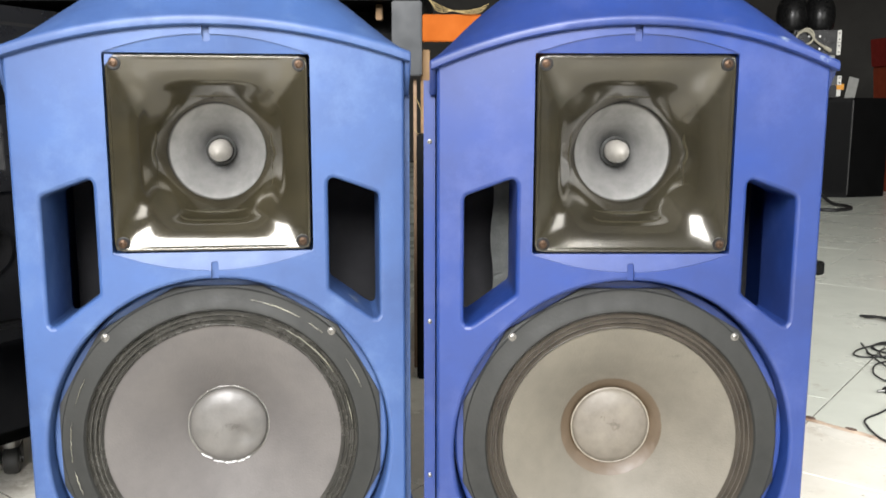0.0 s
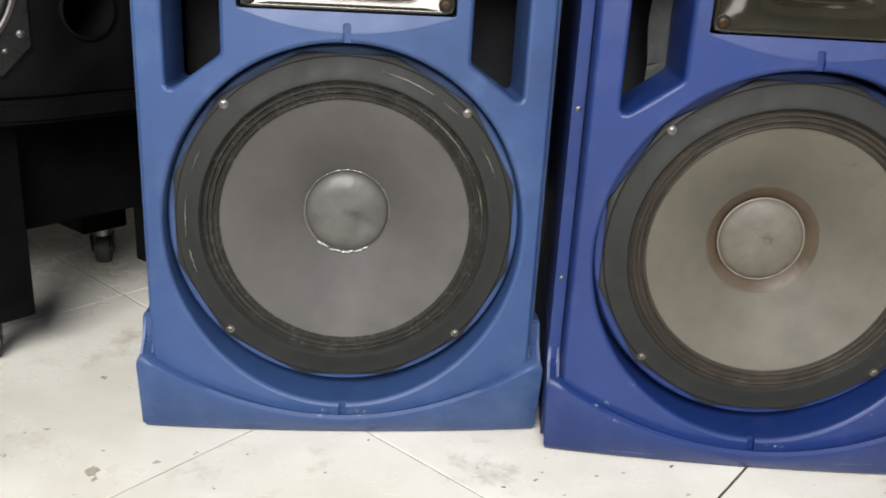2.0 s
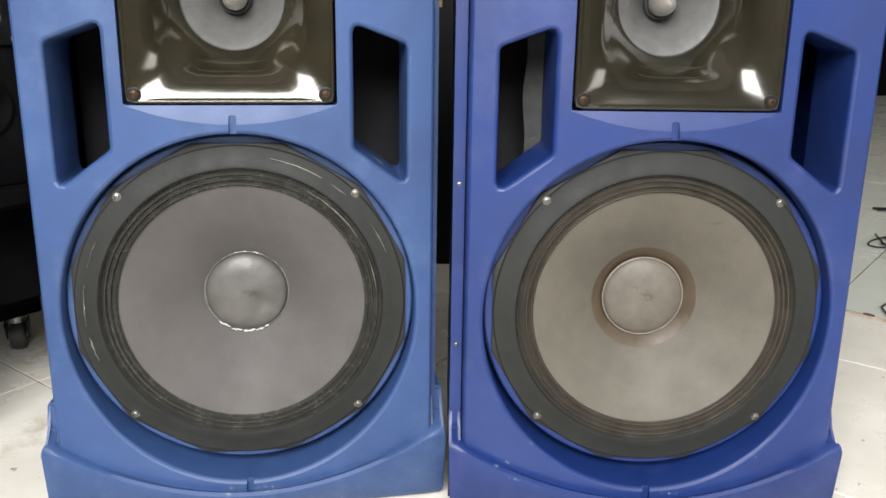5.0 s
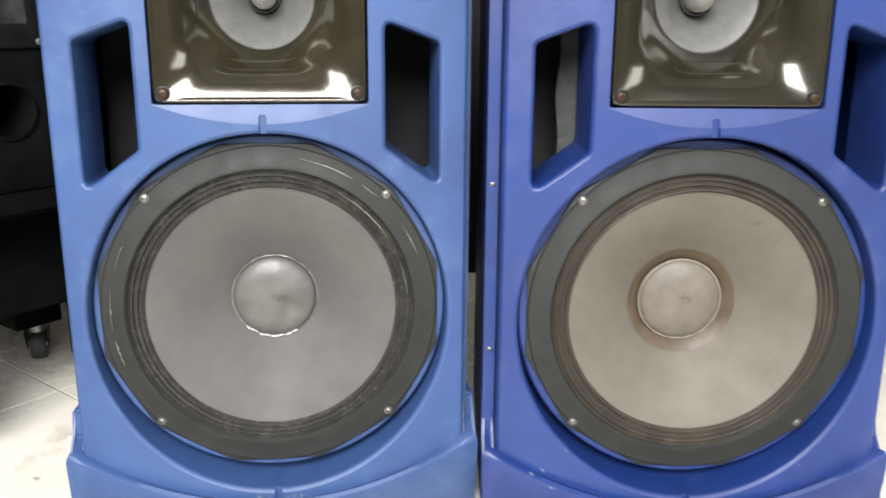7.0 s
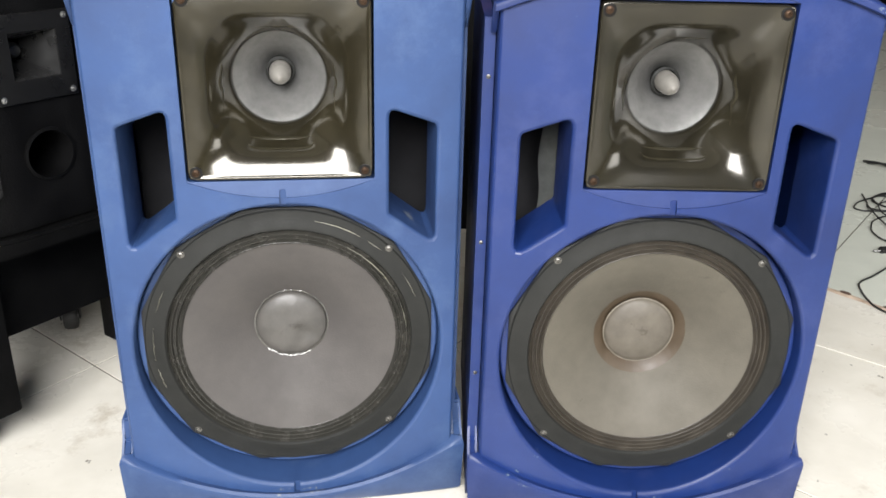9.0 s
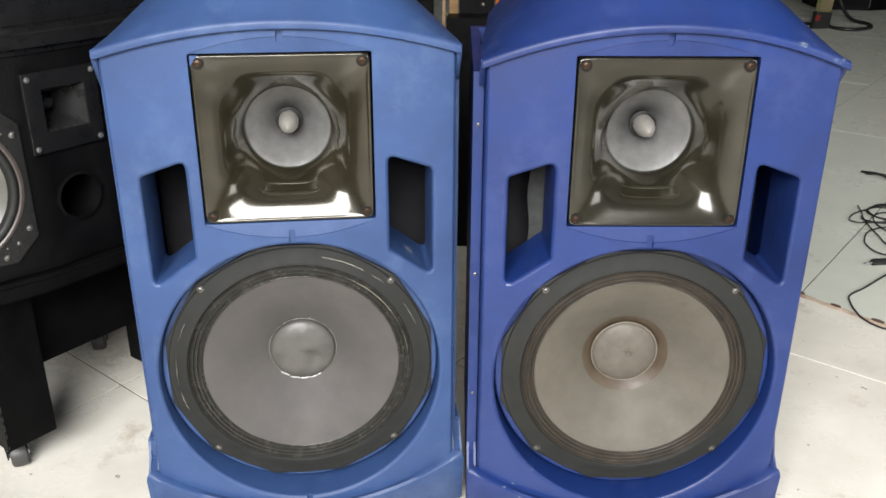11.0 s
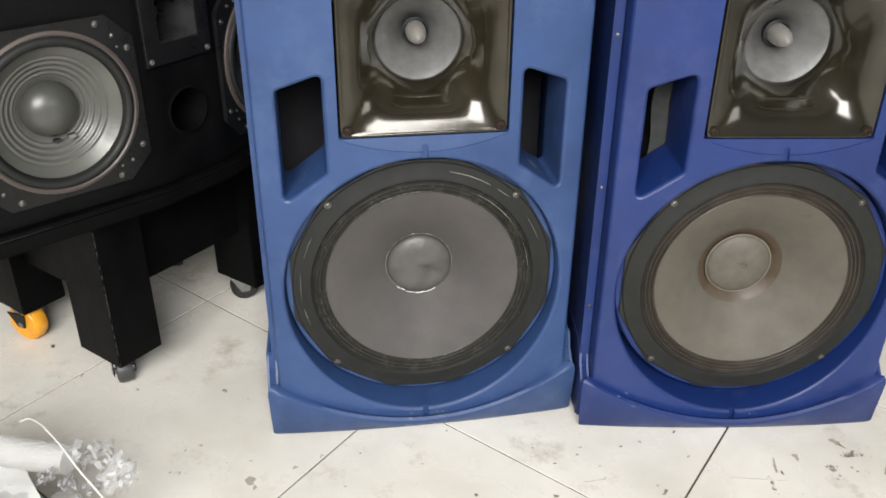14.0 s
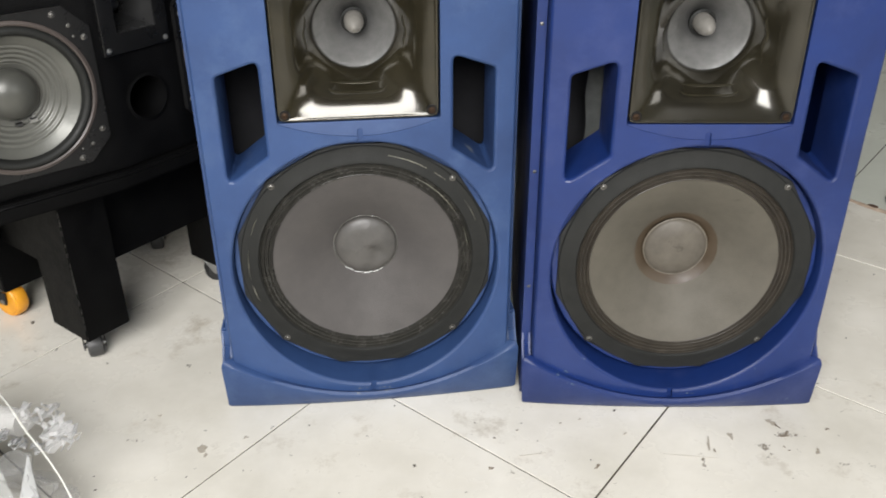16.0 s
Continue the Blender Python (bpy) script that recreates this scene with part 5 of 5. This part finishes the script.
def stain(x, y, rx, ry, turn, seed, material):
    """A thin uneven patch of dried dirt on the tiles."""
    pts = []
    rx, ry = rx * 0.75, ry * 0.75
    for k in range(22):
        a = 2 * math.pi * k / 22
        q = 0.75 + 0.75 * noise.noise(Vector((math.cos(a) * 1.6 + seed, math.sin(a) * 1.6, seed * 0.7))) + 0.35 * noise.noise(Vector((math.cos(a) * 5, math.sin(a) * 5 + seed, 1)))
        q = max(0.25, q)
        u, v = rx * q * math.cos(a), ry * q * math.sin(a)
        c_, s_ = math.cos(radians(turn)), math.sin(radians(turn))
        pts.append((x + u * c_ - v * s_, y + u * s_ + v * c_))
    part("dried_dirt", slab(pts, 0.00005, 0.0003), material, floor, smooth=0)


for n_, (x, y, rx, ry, turn, pale) in enumerate((
        (0.276, 0.936, 0.004, 0.022, -8, 1), (0.282, 0.922, 0.003, 0.006, 0, 0), (0.314, 0.958, 0.006, 0.014, 10, 1), (0.398, 0.961, 0.012, 0.004, 5, 0), (0.402, 0.966, 0.004, 0.012, -30, 0),
        (0.386, 0.993, 0.008, 0.013, 35, 1), (0.393, 0.985, 0.003, 0.011, 30, 0), (0.47, 0.981, 0.006, 0.004, 20, 0), (0.236, 0.909, 0.05, 0.0007, -4, 1), (-0.061, 0.867, 0.007, 0.004, 20, 0),
        (-0.056, 0.935, 0.005, 0.003, 0, 0), (0.081, 0.986, 0.006, 0.003, 15, 1), (0.05, 0.975, 0.003, 0.002, 0, 0), (-0.505, 0.889, 0.011, 0.019, 20, 1), (-0.497, 0.876, 0.005, 0.008, 10, 1),
        (-0.598, 0.962, 0.006, 0.003, 0, 1), (-0.446, 0.917, 0.008, 0.005, 30, 1), (0.391, 0.936, 0.003, 0.003, 0, 0), (0.396, 0.928, 0.004, 0.002, 0, 0), (0.10, 0.88, 0.004, 0.012, -36, 0),
        (0.15, 0.955, 0.007, 0.003, 40, 1), (0.44, 0.93, 0.012, 0.005, 70, 1), (-0.02, 0.955, 0.005, 0.002, 30, 0), (0.0, 0.9, 0.03, 0.0008, 12, 1))):
    stain(x, y, rx, ry, turn, n_ * 1.37, STAIN_PALE if pale else STAIN)
cr = part("cracked_joint", bmesh.new(), GROUT_CRACK, floor, "broken brown joint between two floors")
bm = bmesh.new()
ca, cb = Vector((0.48, 2.17)), Vector((1.73, 0.79))
dirc = (cb - ca).normalized()
nrm = Vector((-dirc.y, dirc.x))
lo_, hi_, mid_ = [], [], []
for k in range(121):
    p = ca.lerp(cb, k / 120)
    j_ = nrm * 0.004 * noise.noise(Vector((k * 0.35, 2, 0)))
    w_ = 0.009 + 0.004 * noise.noise(Vector((k * 0.5, 9, 0)))
    lo_.append((*(p + j_ - nrm * w_), 0.0004))
    mid_.append((*(p + j_), 0.0016))
    hi_.append((*(p + j_ + nrm * w_), 0.0004))
loft([lo_, mid_, hi_], bm)
bm.to_mesh(cr.data)
bm.free()
for k in range(18):   # dark chips broken out of the tile edge
    p = ca.lerp(cb, (k + 0.3 + 0.6 * noise.noise(Vector((k * 3.1, 0, 0)))) / 18)
    wch = 0.007 + 0.026 * abs(noise.noise(Vector((k * 1.7, 5, 0))))
    out = [(*(p + nrm * (0.010 + 0.8 * wch * math.sin(t)) + dirc * wch * 1.5 * math.cos(t) * (1 + 0.3 * noise.noise(Vector((k, t, 1))))), 0.0) for t in steps(0, 5.6, 9)]
    part("chip", slab([(q[0], q[1]) for q in out], 0.0002, 0.0021), CHIP, floor)
NEW_TILE, OLD_TILE = tile_mesh("tile", TILE), tile_mesh("tile_old", TILE_OLD, True)
cells = []
for old in (False, True):
    for i in range(-30, 31):
        for j in range(-30, 31):
            c = E1 * (P_OFF + (i + 0.5) * S - 0.042) + E2 * (Q_OFF + (j + 0.5) * S) if old else ORIGIN + N1 * ((i + 0.5) * S1) + N2 * ((j + 0.5) * S2)
            side = (c - ca).dot(nrm) * (1 if old else -1)
            if X0 < c.x < X1 and Y0 < c.y < Y1 and side > -0.7 * S:
                cells.append(((c - Vector((0.4, 1.4))).length, old, c, side < 0.7 * S))
cells.sort(key=lambda t: t[0])
rest = bmesh.new()
rnd = random.Random(4)
for n_, (d, old, c, cut) in enumerate(cells):
    q = Matrix.Translation((c.x, c.y, rnd.uniform(-0.0006, 0.0)))
    me = OLD_TILE if old else NEW_TILE
    if cut:   # tiles cut along the broken joint
        bm = bmesh.new()
        bm.from_mesh(me)
        inv = q.inverted()
        bmesh.ops.bisect_plane(bm, geom=bm.verts[:] + bm.edges[:] + bm.faces[:], plane_co=inv @ Vector((ca.x, ca.y, 0)), plane_no=inv.to_3x3() @ Vector((nrm.x, nrm.y, 0)), clear_inner=old, clear_outer=not old)
        if not bm.faces:
            bm.free()
            continue
        me = bpy.data.meshes.new("tile_cut")
        bm.to_mesh(me)
        bm.free()
        me.materials.append(TILE_OLD if old else TILE)
    if n_ < 300:
        ob = new("tile", me)
        ob.parent = floor
        ob.matrix_world = q
    else:
        n0 = len(rest.verts)
        rest.from_mesh(me)
        rest.verts.ensure_lookup_table()
        for v in rest.verts[n0:]:
            v.co = q @ v.co
part("far_tiles", rest, TILE_OLD, floor, "", smooth=0)["kind"] = "stuff"
